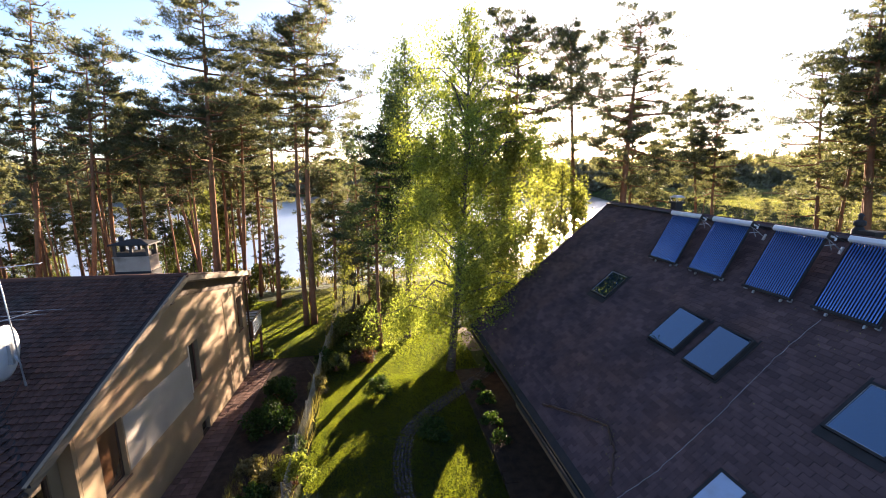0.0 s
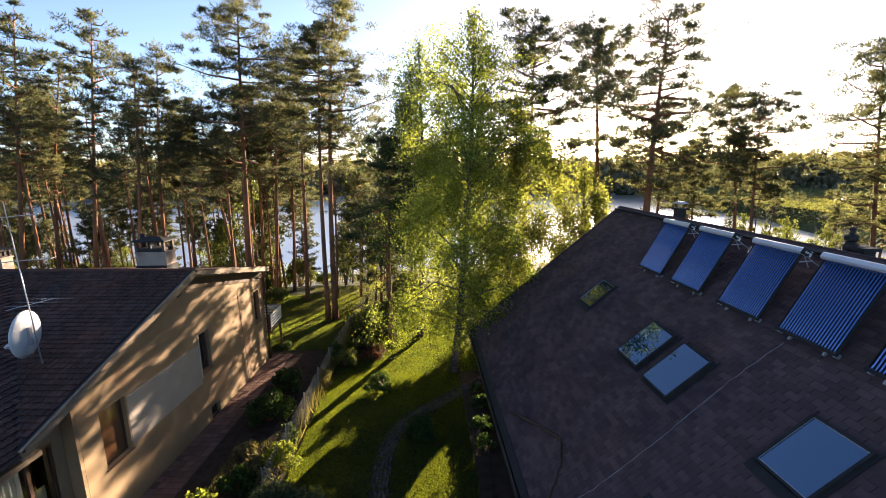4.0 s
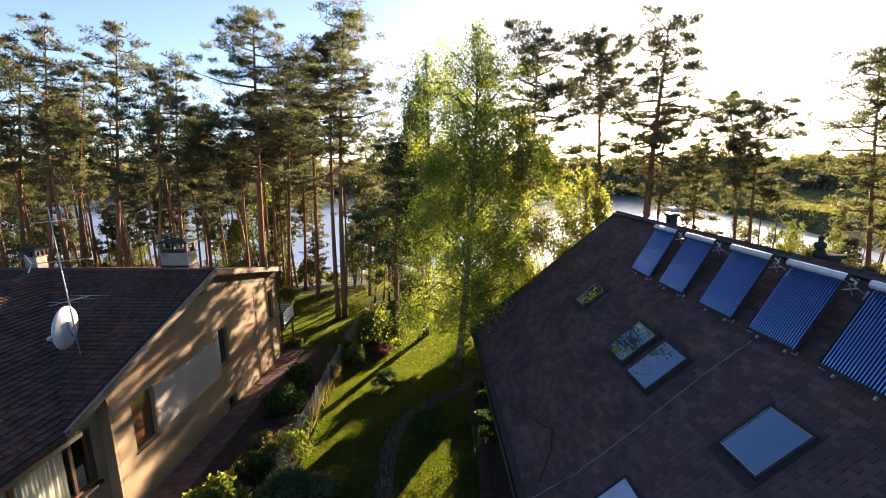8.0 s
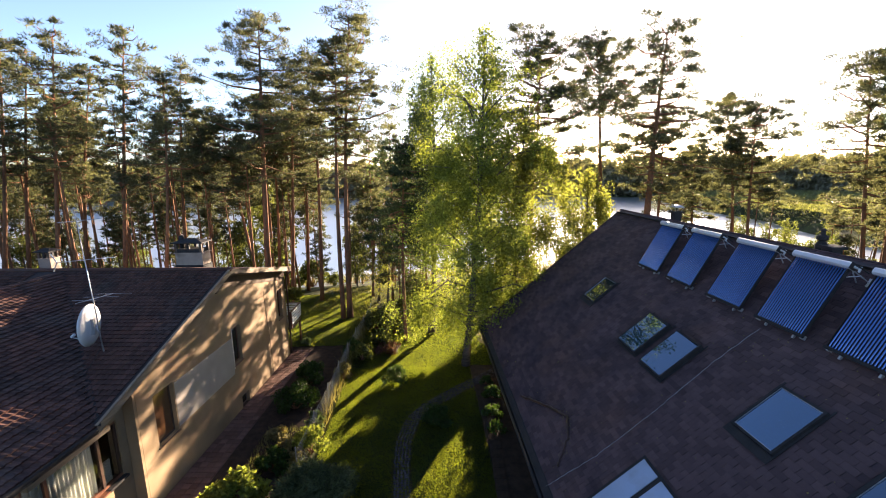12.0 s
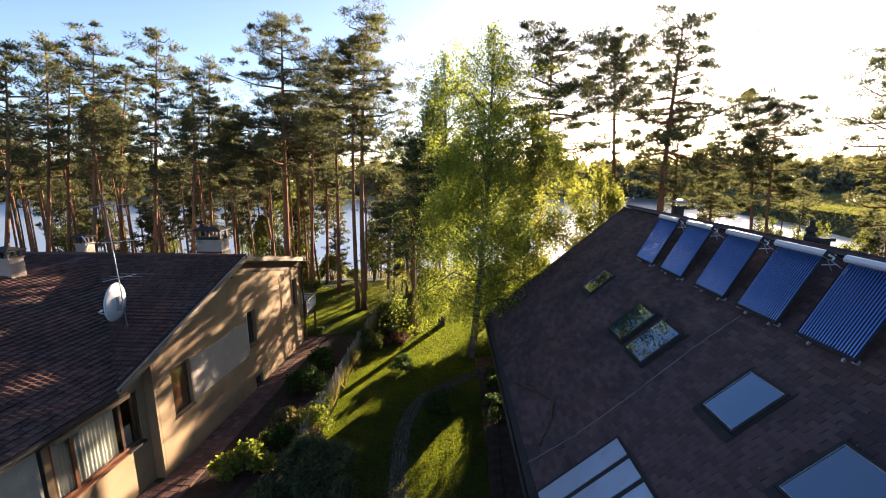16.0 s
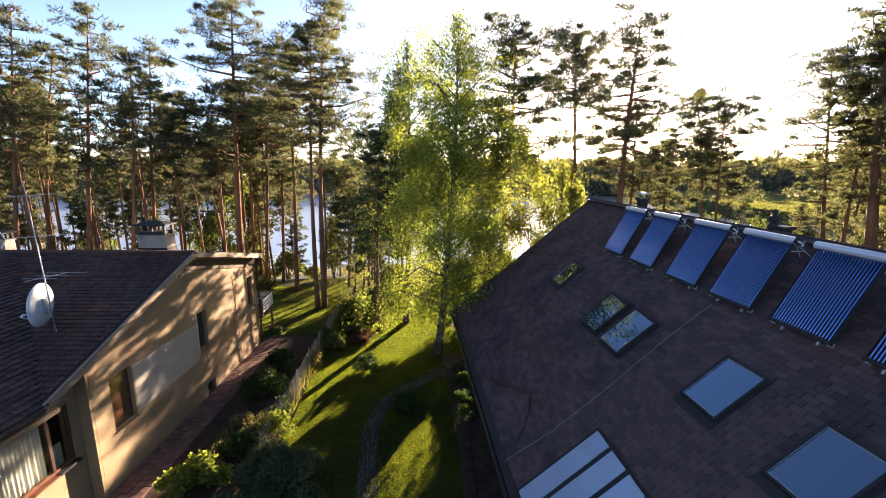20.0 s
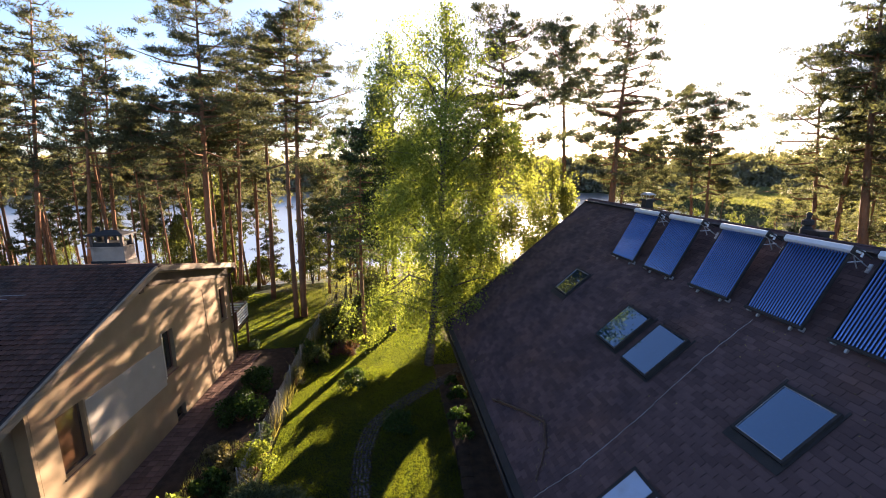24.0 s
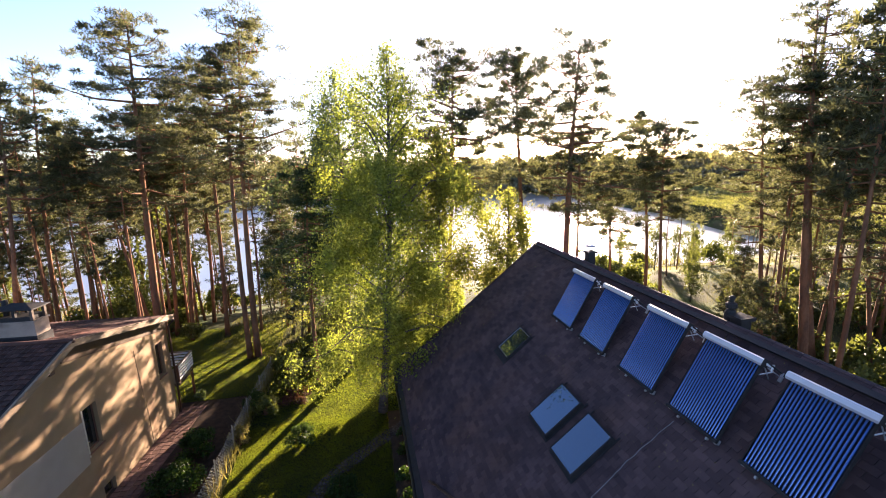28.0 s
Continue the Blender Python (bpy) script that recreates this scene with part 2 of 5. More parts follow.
# ---- building helpers ----
class Shape:
    """Corners and faces gathered for one mesh."""

    def __init__(self):
        self.v, self.f = [], []

    def add(self, v, f):
        k = len(self.v)
        self.v += [tuple(p) for p in v]
        self.f += [tuple(i + k for i in q) for q in f]
        return self

    def hexa(self, c):
        """A block from eight corners: four below, four above, both in the same turn."""
        return self.add(c, [(3, 2, 1, 0), (4, 5, 6, 7), (0, 1, 5, 4), (1, 2, 6, 5), (2, 3, 7, 6), (3, 0, 4, 7)])

    def box(self, x0, x1, y0, y1, z0, z1, at=None):
        c = [(x0, y0, z0), (x1, y0, z0), (x1, y1, z0), (x0, y1, z0), (x0, y0, z1), (x1, y0, z1), (x1, y1, z1), (x0, y1, z1)]
        return self.hexa([at(*p) for p in c] if at else c)

    def tube(self, points, radii, sides=8, caps=True):
        pts = [Vector(p) for p in points]
        rings = []
        for i, p in enumerate(pts):
            d = (pts[min(i + 1, len(pts) - 1)] - pts[max(i - 1, 0)]).normalized()
            u = d.orthogonal().normalized() if abs(d.z) < 0.99 else Vector((1, 0, 0))
            if abs(d.z) < 0.99:
                u = d.cross(Vector((0, 0, 1))).normalized()
            w = d.cross(u).normalized()
            r = radii if isinstance(radii, (int, float)) else radii[i]
            rings.append([p + (u * math.cos(2 * math.pi * k / sides) + w * math.sin(2 * math.pi * k / sides)) * r for k in range(sides)])
        v = [q for ring in rings for q in ring]
        f = []
        for i in range(len(rings) - 1):
            for k in range(sides):
                a, b = i * sides + k, i * sides + (k + 1) % sides
                f.append((a, b, b + sides, a + sides))
        if caps:
            f += [tuple(range(sides - 1, -1, -1)), tuple(len(v) - sides + k for k in range(sides))]
        return self.add(v, f)

    def mesh(self, name, material, smooth=False):
        me = bpy.data.meshes.new(name)
        me.from_pydata(self.v, [], self.f)
        me.materials.append(material)
        if smooth:
            me.polygons.foreach_set("use_smooth", [True] * len(me.polygons))
        me.update()
        return me


def soup(name, verts, corners, material):
    """A mesh of loose triangles or quads from an array of corners (n, corners, 3)."""
    n = len(verts)
    me = bpy.data.meshes.new(name)
    me.vertices.add(n * corners)
    me.vertices.foreach_set("co", np.asarray(verts, dtype=np.float32).ravel())
    me.loops.add(n * corners)
    me.loops.foreach_set("vertex_index", np.arange(n * corners, dtype=np.int32))
    me.polygons.add(n)
    me.polygons.foreach_set("loop_start", np.arange(n, dtype=np.int32) * corners)
    me.materials.append(material)
    me.update(calc_edges=True)
    me.validate()
    return me


def part(name, shape, material, parent=None, label="", smooth=False, bevel=0.0):
    me = shape if isinstance(shape, bpy.types.Mesh) else shape.mesh(name, material, smooth)
    ob = new(name, me)
    if parent:
        ob.parent = parent
    if label:
        ob["label"] = label
    if bevel:
        b = ob.modifiers.new("bevel", "BEVEL")
        b.width, b.segments, b.limit_method = bevel, 2, "ANGLE"
    return ob


def thing(name, label, category, at=(0, 0, 0), group="", kind=""):
    ob = new(name)
    ob.location = at
    return tagged(ob, label, category, group, kind)


def smooth_step(a, b, x):
    t = np.clip((x - a) / (b - a), 0, 1)
    return t * t * (3 - 2 * t)


def near_shore(x):
    return 62 + np.maximum(0, x - 30) * 0.16 + np.maximum(0, x - 92) * 6 + 3 * np.sin(x * 0.07)


def far_shore(x):
    return 245 - np.maximum(0, x - 10) * 0.3 + 8 * np.sin(x * 0.02 + 1)


LAKE_Z = -4.0


def ground_z(x, y):
    """The lie of the land: a level garden, a bank down to the lake, low hills beyond."""
    x, y = np.asarray(x, dtype=float), np.asarray(y, dtype=float)
    n, f = near_shore(x), far_shore(x)
    z = 0.35 - 4.9 * smooth_step(n - 24, n + 3, y) - 3.0 * smooth_step(n, n + 12, y)
    far = smooth_step(f - 8, f + 6, y)
    z = z * (1 - far) + far * (-3.2 + 9 * smooth_step(f, f + 240, y))
    return z + 0.12 * np.sin(x * 0.35) * np.cos(y * 0.28) * smooth_step(30, 40, np.hypot(x, y - 5))


# ---- land, lake, paths ----
def sheet(name, xs, ys, zf, material):
    xs, ys = np.asarray(xs), np.asarray(ys)
    gx, gy = np.meshgrid(xs, ys)
    v = np.stack([gx, gy, zf(gx, gy)], -1).reshape(-1, 3)
    k = len(xs)
    f = [(j * k + i, j * k + i + 1, (j + 1) * k + i + 1, (j + 1) * k + i) for j in range(len(ys) - 1) for i in range(k - 1)]
    me = bpy.data.meshes.new(name)
    me.from_pydata(v.tolist(), [], f)
    me.materials.append(material)
    me.polygons.foreach_set("use_smooth", [True] * len(f))
    return new(name, me)


def spread(a, b, step, far, grow=1.25):
    """Even steps from a to b, then ever wider ones out to the horizon."""
    mid = list(np.arange(a, b + step, step))
    up, s = [], step
    while (up or mid)[-1] < far:
        s *= grow
        up.append((up or mid)[-1] + s)
    down, s = [], step
    while (down or mid[:1])[-1] > -far:
        s *= grow
        down.append((down or mid[:1])[-1] - s)
    return down[::-1] + mid + up


ground = sheet("ground", spread(-60, 60, 1.5, 4500), spread(-20, 90, 1.5, 4500), ground_z, M_FORESTFLOOR)
tagged(ground, "mossy woodland ground with bare soil running down to the lake", "ground", kind="structure")
water = sheet("water", spread(-500, 220, 40, 600), np.linspace(50, 260, 22), lambda x, y: np.full_like(x, LAKE_Z), M_WATER)
tagged(water, "rippled lake water shining in the low sun", "water", kind="structure")


def lawn_z(x, y):
    return ground_z(x, y) + 0.03


def lawn_sheet(name, x0, x1, y0, y1, label):
    ob = sheet(name, np.linspace(x0, x1, 24), np.linspace(y0, y1, 48), lawn_z, M_GRASS)
    return tagged(ob, label, "lawn", kind="structure")


lawn_sheet("lawn", -2.6, 6.2, 2.0, 33.0, "mown green lawn with long tree shadows between the houses")
sand = sheet("sand_patch", np.linspace(5.3, 8.0, 12), np.linspace(24.2, 28.6, 16), lambda x, y: ground_z(x, y) + 0.05 - 0.06 * smooth_step(0.7, 1.0, np.hypot((x - 6.7) / 1.3, (y - 26.4) / 2.2)), M_SUNLIT_SAND)
tagged(sand, "bare sandy patch behind the shingled house, sunlight put into its pale colour", "soil", kind="structure")
eave_bed = sheet("eave_bed", np.linspace(4.7, 7.2, 10), np.linspace(2.0, 22.0, 48), lambda x, y: ground_z(x, y) + 0.036, M_SOIL)
tagged(eave_bed, "strip of bare brown soil under the eave", "soil", kind="structure")
# soil sheet over the greener ground; its darkness also stands for deep shade
bed = sheet("planting_bed", np.linspace(-7.6, -2.85, 16), np.linspace(10.2, 27.0, 40), lambda x, y: ground_z(x, y) + 0.012, M_SOIL)
tagged(bed, "bare soil between the paving and the fence, dark partly for the shade there", "soil", kind="structure")
lawn_sheet("lawn_terrace", -16.0, -2.9, 25.6, 38.0, "short sunlit lawn behind the rendered house")


# ---- the shingled house with the solar collectors ----
EX, EZ, RX, RZ, R_FAR, R_NEAR = 5.6, 4.17, 12.695, 10.04, 20.06, -5.0
SLOPE = math.hypot(RX - EX, RZ - EZ)
DX, DZ = (RX - EX) / SLOPE, (RZ - EZ) / SLOPE


def rp(y, s, h=0.0):
    """A point on the near roof slope: y along the ridge, s from eave (0) to ridge (1), h above the shingles."""
    d = s * SLOPE
    return (EX + DX * d - DZ * h, y, EZ + DZ * d + DX * h)


def rb(y, s, h=0.0):
    x, y, z = rp(y, s, h)
    return (2 * RX - x, y, z)


house_r = thing("shingled_house", "wide house under a steep dark brown shingled roof carrying solar collectors", "house")
W0, W1, WY = EX + 1.3, 2 * RX - EX - 1.3, R_FAR - 2.3
walls = Shape().hexa([(W0, R_NEAR + 0.6, 0), (W1, R_NEAR + 0.6, 0), (W1, WY, 0), (W0, WY, 0), (W0, R_NEAR + 0.6, 4.8), (W1, R_NEAR + 0.6, 4.8), (W1, WY, 4.8), (W0, WY, 4.8)])
gab = Shape().add([(W0, WY, 4.8), (W1, WY, 4.8), (RX, WY, 9.55), (W0, WY - 0.25, 4.8), (W1, WY - 0.25, 4.8), (RX, WY - 0.25, 9.55)], [(1, 0, 2), (3, 4, 5), (0, 1, 4, 3), (1, 2, 5, 4), (2, 0, 3, 5)])
part("gable_wall", gab, M_RENDER, house_r)
near_gab = Shape().add([(x, y - WY + R_NEAR + 0.85, z) for x, y, z in gab.v], gab.f)
part("gable_wall", near_gab, M_RENDER, house_r)
part("wall", walls, M_RENDER, house_r, "shaded rendered wall under the eave")
for f, nm in ((rp, "roof"), (rb, "roof")):
    deck = Shape().hexa([f(R_NEAR, -0.035, -0.22), f(R_FAR, -0.035, -0.22), f(R_FAR, 1.02, -0.22), f(R_NEAR, 1.02, -0.22), f(R_NEAR, -0.035, -0.02), f(R_FAR, -0.035, -0.02), f(R_FAR, 1.0, -0.02), f(R_NEAR, 1.0, -0.02)])
    part(nm, deck, M_ROOFDECK, house_r, "dark roof deck")
part("eave_board", Shape().box(R_NEAR, R_FAR, -0.062, -0.036, -0.26, 0.01, rp), M_BLACKMETAL, house_r)
part("verge_board", Shape().box(R_FAR, R_FAR + 0.04, -0.05, 1.0, -0.27, 0.03, rp), M_DARKWOOD, house_r)
gut = Shape().tube([rp(R_NEAR, -0.075, -0.10), rp(R_FAR + 0.05, -0.075, -0.10)], 0.07, 10)
part("gutter", gut, M_BLACKMETAL, house_r, smooth=True)


# ---- skylights ----
def roof_window(y0, y1, s0, s1, label, lift=0.0, apron=0.022):
    ob = thing("roof_window", label, "skylight", group="roof windows in the shingled roof")
    a, b = 0.05, 0.05 / SLOPE
    for q in ((y0, y0 + a, s0, s1), (y1 - a, y1, s0, s1), (y0 + a, y1 - a, s0, s0 + b), (y0 + a, y1 - a, s1 - b, s1)):
        part("frame", Shape().box(*q, -0.01, 0.09 + 0.6 * lift, rp), M_BLACKMETAL, ob)
    part("pane", Shape().hexa([rp(*c, h + (lift if c[0] > y0 + 0.5 else 0)) for h in (0.03, 0.055) for c in ((y0 + a, s0 + b), (y1 - a, s0 + b), (y1 - a, s1 - b), (y0 + a, s1 - b))]), M_SKYGLASS, ob, "clear glass mirroring the sky")
    part("flashing", Shape().box(y0 - 0.05, y1 + 0.05, s0 - apron, s0 - 0.001, 0.02, 0.032, rp), M_BLACKMETAL, ob, "dark metal apron")
    for q in ((y0 + a, y0 + a + 0.012, s0 + b, s1 - b), (y1 - a - 0.012, y1 - a, s0 + b, s1 - b), (y0 + a, y1 - a, s0 + b, s0 + b + 0.002), (y0 + a, y1 - a, s1 - b - 0.002, s1 - b)):
        part("gasket", Shape().box(*q, 0.056, 0.066, rp), M_ALU, ob)
    for q in ((y0 - 0.05, y0 - 0.002), (y1 + 0.002, y1 + 0.05)):
        part("side_flashing", Shape().box(*q, s0 - 0.001, s1 + 0.012, 0.016, 0.026, rp), M_BLACKMETAL, ob)
    return ob


roof_window(13.93, 15.0, 0.468, 0.602, "narrow roof window mirroring bright birch leaves")
roof_window(9.76, 10.87, 0.418, 0.568, "roof window of a pair mirroring sky and trees", 0.1, 0.008)
roof_window(8.27, 9.37, 0.412, 0.566, "roof window of a pair mirroring sky and trees", 0.092, 0.008)
roof_window(4.90, 5.98, 0.448, 0.592, "large roof window mirroring blue sky")
roof_window(2.55, 3.62, 0.432, 0.578, "large roof window mirroring blue sky")


# ---- solar collectors ----
def collector():
    """Evacuated tubes in a frame that stands up off the roof, with a pale header box along its top."""
    w, n, tl = 1.40, 20, 1.86
    ob = thing("solar_collector", "blue evacuated-tube solar collector propped up on the shingles", "solar collector", group="solar collectors along the ridge")
    for y in (0.03, w - 0.03):
        part("side_rail", Shape().box(0.0, tl - 0.06, y - 0.008, y + 0.008, -0.06, 0.012), M_BLACKMETAL, ob)
    part("bottom_rail", Shape().box(-0.02, 0.05, 0.0, w, -0.03, 0.04), M_BLACKMETAL, ob, bevel=0.008)
    part("back_sheet", Shape().box(0.05, tl - 0.1, 0.05, w - 0.05, -0.075, -0.065), M_REFLECTOR, ob)
    tube = Shape().tube([(0.03, 0, 0), (0.08, 0, 0), (tl - 0.08, 0, 0)], [0.011, 0.0172, 0.0172], 10).mesh("tube", M_TUBE, True)
    for k in range(n):
        t = part("tube", tube, M_TUBE, ob)
        t.location = (0, 0.05 + (w - 0.1) * (k + 0.5) / n, 0)
    head = Shape()
    prof = [(-0.06, -0.07), (0.07, -0.07), (0.085, -0.05), (0.085, 0.05), (0.06, 0.085), (-0.03, 0.085), (-0.07, 0.05), (-0.07, -0.05)]
    v = [(tl - 0.02 + p, y, q) for y in (-0.025, w + 0.025) for p, q in prof]
    head.add(v, [(7, 6, 5, 4, 3, 2, 1, 0), tuple(range(8, 16))] + [(i, (i + 1) % 8, (i + 1) % 8 + 8, i + 8) for i in range(8)])
    part("header_box", head, M_WHITEMETAL, ob, "pale metal header box")
    for y in (-0.042, w + 0.026):
        part("end_cap", Shape().box(tl - 0.09, tl + 0.065, y, y + 0.016, -0.07, 0.085), M_BLACKMETAL, ob, "black end cap")
    for y in (0.06, w - 0.06):
        part("prop", Shape().tube([(tl - 0.05, y, -0.05), (tl - 0.12, y, -0.66)], 0.012, 6), M_ALU, ob)
        part("foot", Shape().box(tl - 0.22, tl - 0.02, y - 0.03, y + 0.03, -0.69, -0.655), M_ALU, ob)
        part("bottom_bracket", Shape().box(-0.04, 0.06, y - 0.025, y + 0.025, -0.14, -0.03), M_ALU, ob)
    part("pipe", Shape().tube([(tl, -0.05, 0), (tl, -0.16, -0.02), (tl - 0.04, -0.24, -0.2)], 0.016, 6), M_BLACKMETAL, ob, smooth=True)
    part("coupling", Shape().tube([(tl - 0.01, -0.05, -0.01), (tl - 0.02, -0.13, -0.03)], 0.03, 8), M_WHITEMETAL, ob, "bright metal pipe coupling")
    part("valve", Shape().tube([(tl - 0.1, -0.15, -0.06), (tl + 0.03, -0.15, -0.04)], 0.022, 8), M_WHITEMETAL, ob, "bright metal valve")
    part("side_brace", Shape().tube([(tl - 0.06, 0.02, -0.06), (tl - 0.26, 0.02, -0.34)], 0.012, 6), M_ALU, ob)
    part("side_brace", Shape().tube([(tl - 0.26, 0.02, -0.07), (tl - 0.09, 0.02, -0.36)], 0.012, 6), M_ALU, ob)
    for y in (0.3, w - 0.3):
        part("roof_clip", Shape().box(-0.1, -0.02, y - 0.02, y + 0.02, -0.15, -0.09), M_ALU, ob)
    return ob


PB, PT = Vector(rp(0, 0.72, 0.15)), Vector(rp(0, 0.907, 0.85))
PX = (PT - PB).normalized()
PZ = PX.cross(Vector((0, 1, 0)))
TURN = Matrix((PX, (0, 1, 0), PZ)).transposed().to_4x4()
first = collector()
for i, y in enumerate((12.56, 10.60, 8.46, 6.54, 4.62, 2.66)):
    m = Matrix.Translation((PB.x, y, PB.z)) @ TURN
    if i == 0:
        first.matrix_basis = m
    else:
        copy_thing(first, m)

# ---- other things on the roof ----
strips = thing("roof_panels", "row of pale blue-grey roof panels with dark seams above the eave", "roof panel")
for y0, y1 in ((5.98, 6.56), (5.24, 5.84), (4.52, 5.10), (3.80, 4.38)):
    part("panel", Shape().box(y0, y1, -0.03, 0.232, 0.03, 0.05, rp), M_PANEL, strips)
part("seam_bed", Shape().box(3.7, 6.66, -0.034, 0.24, 0.012, 0.027, rp), M_BLACKMETAL, strips, "dark seams between the panels")

rng = np.random.default_rng(5)


def laid(points, h, n=30, jitter=0.02):
    """A line lying on the roof through (y, s) points, a little uneven."""
    out = []
    for (y0, s0), (y1, s1) in zip(points, points[1:]):
        for k in range(n):
            t = k / n
            out.append(rp(y0 + (y1 - y0) * t + rng.normal() * jitter, s0 + (s1 - s0) * t, h))
    return out + [rp(*points[-1], h)]


wire = part("lightning_wire", Shape().tube(laid([(7.62, 0.70), (7.66, 0.54), (7.54, 0.34), (7.52, 0.13), (7.72, -0.04)], 0.045, 14, 0.012), 0.0035, 5), M_ALU, smooth=True)
tagged(wire, "thin grey lightning wire running down over the shingles", "wire")
trace = part("fallen_branch", Shape().tube(laid([(11.75, 0.0), (10.45, 0.071), (9.42, 0.115), (8.69, 0.08), (8.07, 0.013)], 0.035, 7, 0.035), [0.045] * 12 + [0.034] * 8 + [0.022] * 9, 5), M_DARKWOOD, smooth=True)
tagged(trace, "thin dark crooked branch lying on the shingles", "branch")


def roof_chimney(y, w, top, cowl, label):
    x = RX + 0.5
    ob = thing("chimney", label, "chimney", (x, y, 9.2))
    part("shaft", Shape().box(-w / 2, w / 2, -w / 2, w / 2, 0, top - 9.2), M_BLACKMETAL, ob, bevel=0.02)
    part("cap", Shape().box(-w / 2 - 0.06, w / 2 + 0.06, -w / 2 - 0.06, w / 2 + 0.06, top - 9.2, top - 9.12), M_BLACKMETAL, ob)
    h = top - 9.12
    if cowl:
        q = w / 2 + 0.16
        part("flue", Shape().tube([(0, q, 0), (0, q, h - 0.02), (0, q, h + 0.08)], [0.15, 0.15, 0.085], 12), M_BLACKMETAL, ob, smooth=True)
        part("cowl", Shape().tube([(0, q, h + 0.08), (0, q, h + 0.12), (0, q, h + 0.22), (0, q, h + 0.26)], [0.08, 0.135, 0.135, 0.07], 14), M_BLACKMETAL, ob, "turned metal cowl")
        part("cowl_cap", Shape().tube([(0, q, h + 0.26), (0, q, h + 0.36), (0, q, h + 0.38), (0, q, h + 0.44)], [0.055, 0.055, 0.085, 0.02], 12), M_BLACKMETAL, ob)
    else:
        for x in (-1, 1):
            for y in (-1, 1):
                part("hood_strut", Shape().tube([(x * w * 0.4, y * w * 0.4, h), (x * w * 0.62, y * w * 0.62, h + 0.17)], 0.012, 5), M_ALU, ob)
        part("hood", Shape().add([(x * w * k, y * w * k, h + z) for z, k in ((0.17, 0.66), (0.19, 0.66), (0.27, 0.3)) for x, y in ((-1, -1), (1, -1), (1, 1), (-1, 1))],
             [(3, 2, 1, 0), (8, 9, 10, 11)] + [(a + k, a + (k + 1) % 4, a + 4 + (k + 1) % 4, a + 4 + k) for a in (0, 4) for k in range(4)]), M_ALU, ob, "small pale metal rain hood")


roof_chimney(15.9, 0.33, 10.3, False, "slim dark square chimney with a small pale hood behind the ridge")
roof_chimney(8.7, 0.32, 10.08, True, "dark chimney with a turned metal cowl behind the ridge")


# ---- the rendered house with the windowed gable wall ----
PSI, L_WALL = 0.0676, -8.545
CS, SN = math.cos(PSI), math.sin(PSI)


def lp(u, v, z):
    """A place by the rendered house: u along its gable wall, v out from the wall, z up."""
    w = v + L_WALL
    return (CS * w + SN * u, -SN * w + CS * u, z)


PITCH, EAVE_U, EAVE_Z, RIDGE_U, RIDGE_Z, FAR_U, FAR_Z, OVER = 0.343, 8.96, 5.08, 16.95, 7.82, 23.9, 6.25, 0.45
VALLEY_V = OVER - (RIDGE_U - EAVE_U)
house_l = thing("rendered_house", "ochre rendered house with brown windows and a low tiled roof", "house")


def lb(u0, u1, v0, v1, z0, z1):
    return Shape().box(u0, u1, v0, v1, z0, z1, lp)


# gable wall with real openings, built up as columns between the windows
def gable_top(u):
    return (EAVE_Z + PITCH * (u - EAVE_U) if u < RIDGE_U else RIDGE_Z - (u - RIDGE_U) * (RIDGE_Z - FAR_Z) / (FAR_U - RIDGE_U)) - 0.22


OPENINGS = [(11.74, 12.84, 2.36, 4.40), (17.3, 18.1, 2.85, 4.74), (22.75, 23.4, 3.2, 5.07), (17.62, 18.35, 0.35, 0.98)]
wall_l = Shape()
cuts = sorted({10.97, RIDGE_U, 23.98} | {q for o in OPENINGS for q in o[:2]})
for u0, u1 in zip(cuts, cuts[1:]):
    spans, z = [], -0.3
    for a, b, c, d in sorted((o for o in OPENINGS if o[0] <= u0 + 1e-6 and o[1] >= u1 - 1e-6), key=lambda o: o[2]):
        spans.append((z, c))
        z = d
    for z0, z1 in spans:
        wall_l.box(u0, u1, -0.38, 0, z0, z1, lp)
    wall_l.hexa([lp(u0, -0.38, z), lp(u1, -0.38, z), lp(u1, 0, z), lp(u0, 0, z), lp(u0, -0.38, gable_top(u0)), lp(u1, -0.38, gable_top(u1)), lp(u1, 0, gable_top(u1)), lp(u0, 0, gable_top(u0))])
bm = bmesh.new()
bm.from_mesh(wall_l.mesh("gable_wall", M_RENDER))
bmesh.ops.remove_doubles(bm, verts=bm.verts, dist=0.002)
gable_mesh = bpy.data.meshes.new("gable_wall")
bm.to_mesh(gable_mesh)
bm.free()
gable_mesh.materials.append(M_RENDER)
part("gable_wall", gable_mesh, M_RENDER, house_l, "ochre rendered gable wall with dappled sun")
part("return_wall", lb(10.85, 10.965, -0.7, -0.003, -0.3, 5.46), M_RENDER, house_l)
part("rear_wall", lb(23.6, 23.975, -15.5, -0.385, -0.3, 6.0), M_RENDER, house_l)
for q in ((7.0, 10.84, -0.3, 2.25), (7.0, 7.32, 2.25, 4.88), (7.32, 10.5, 4.29, 4.88), (10.5, 10.84, 2.25, 4.88)):
    part("side_wall", lb(q[0], q[1], -0.73, -0.38, q[2], q[3]), M_RENDER, house_l)
part("side_wall", Shape().box(-4.0, 6.998, -0.73, -0.38, -0.3, 4.88, lp), M_WHITE_RENDER, house_l, "pale rough rendered wall")


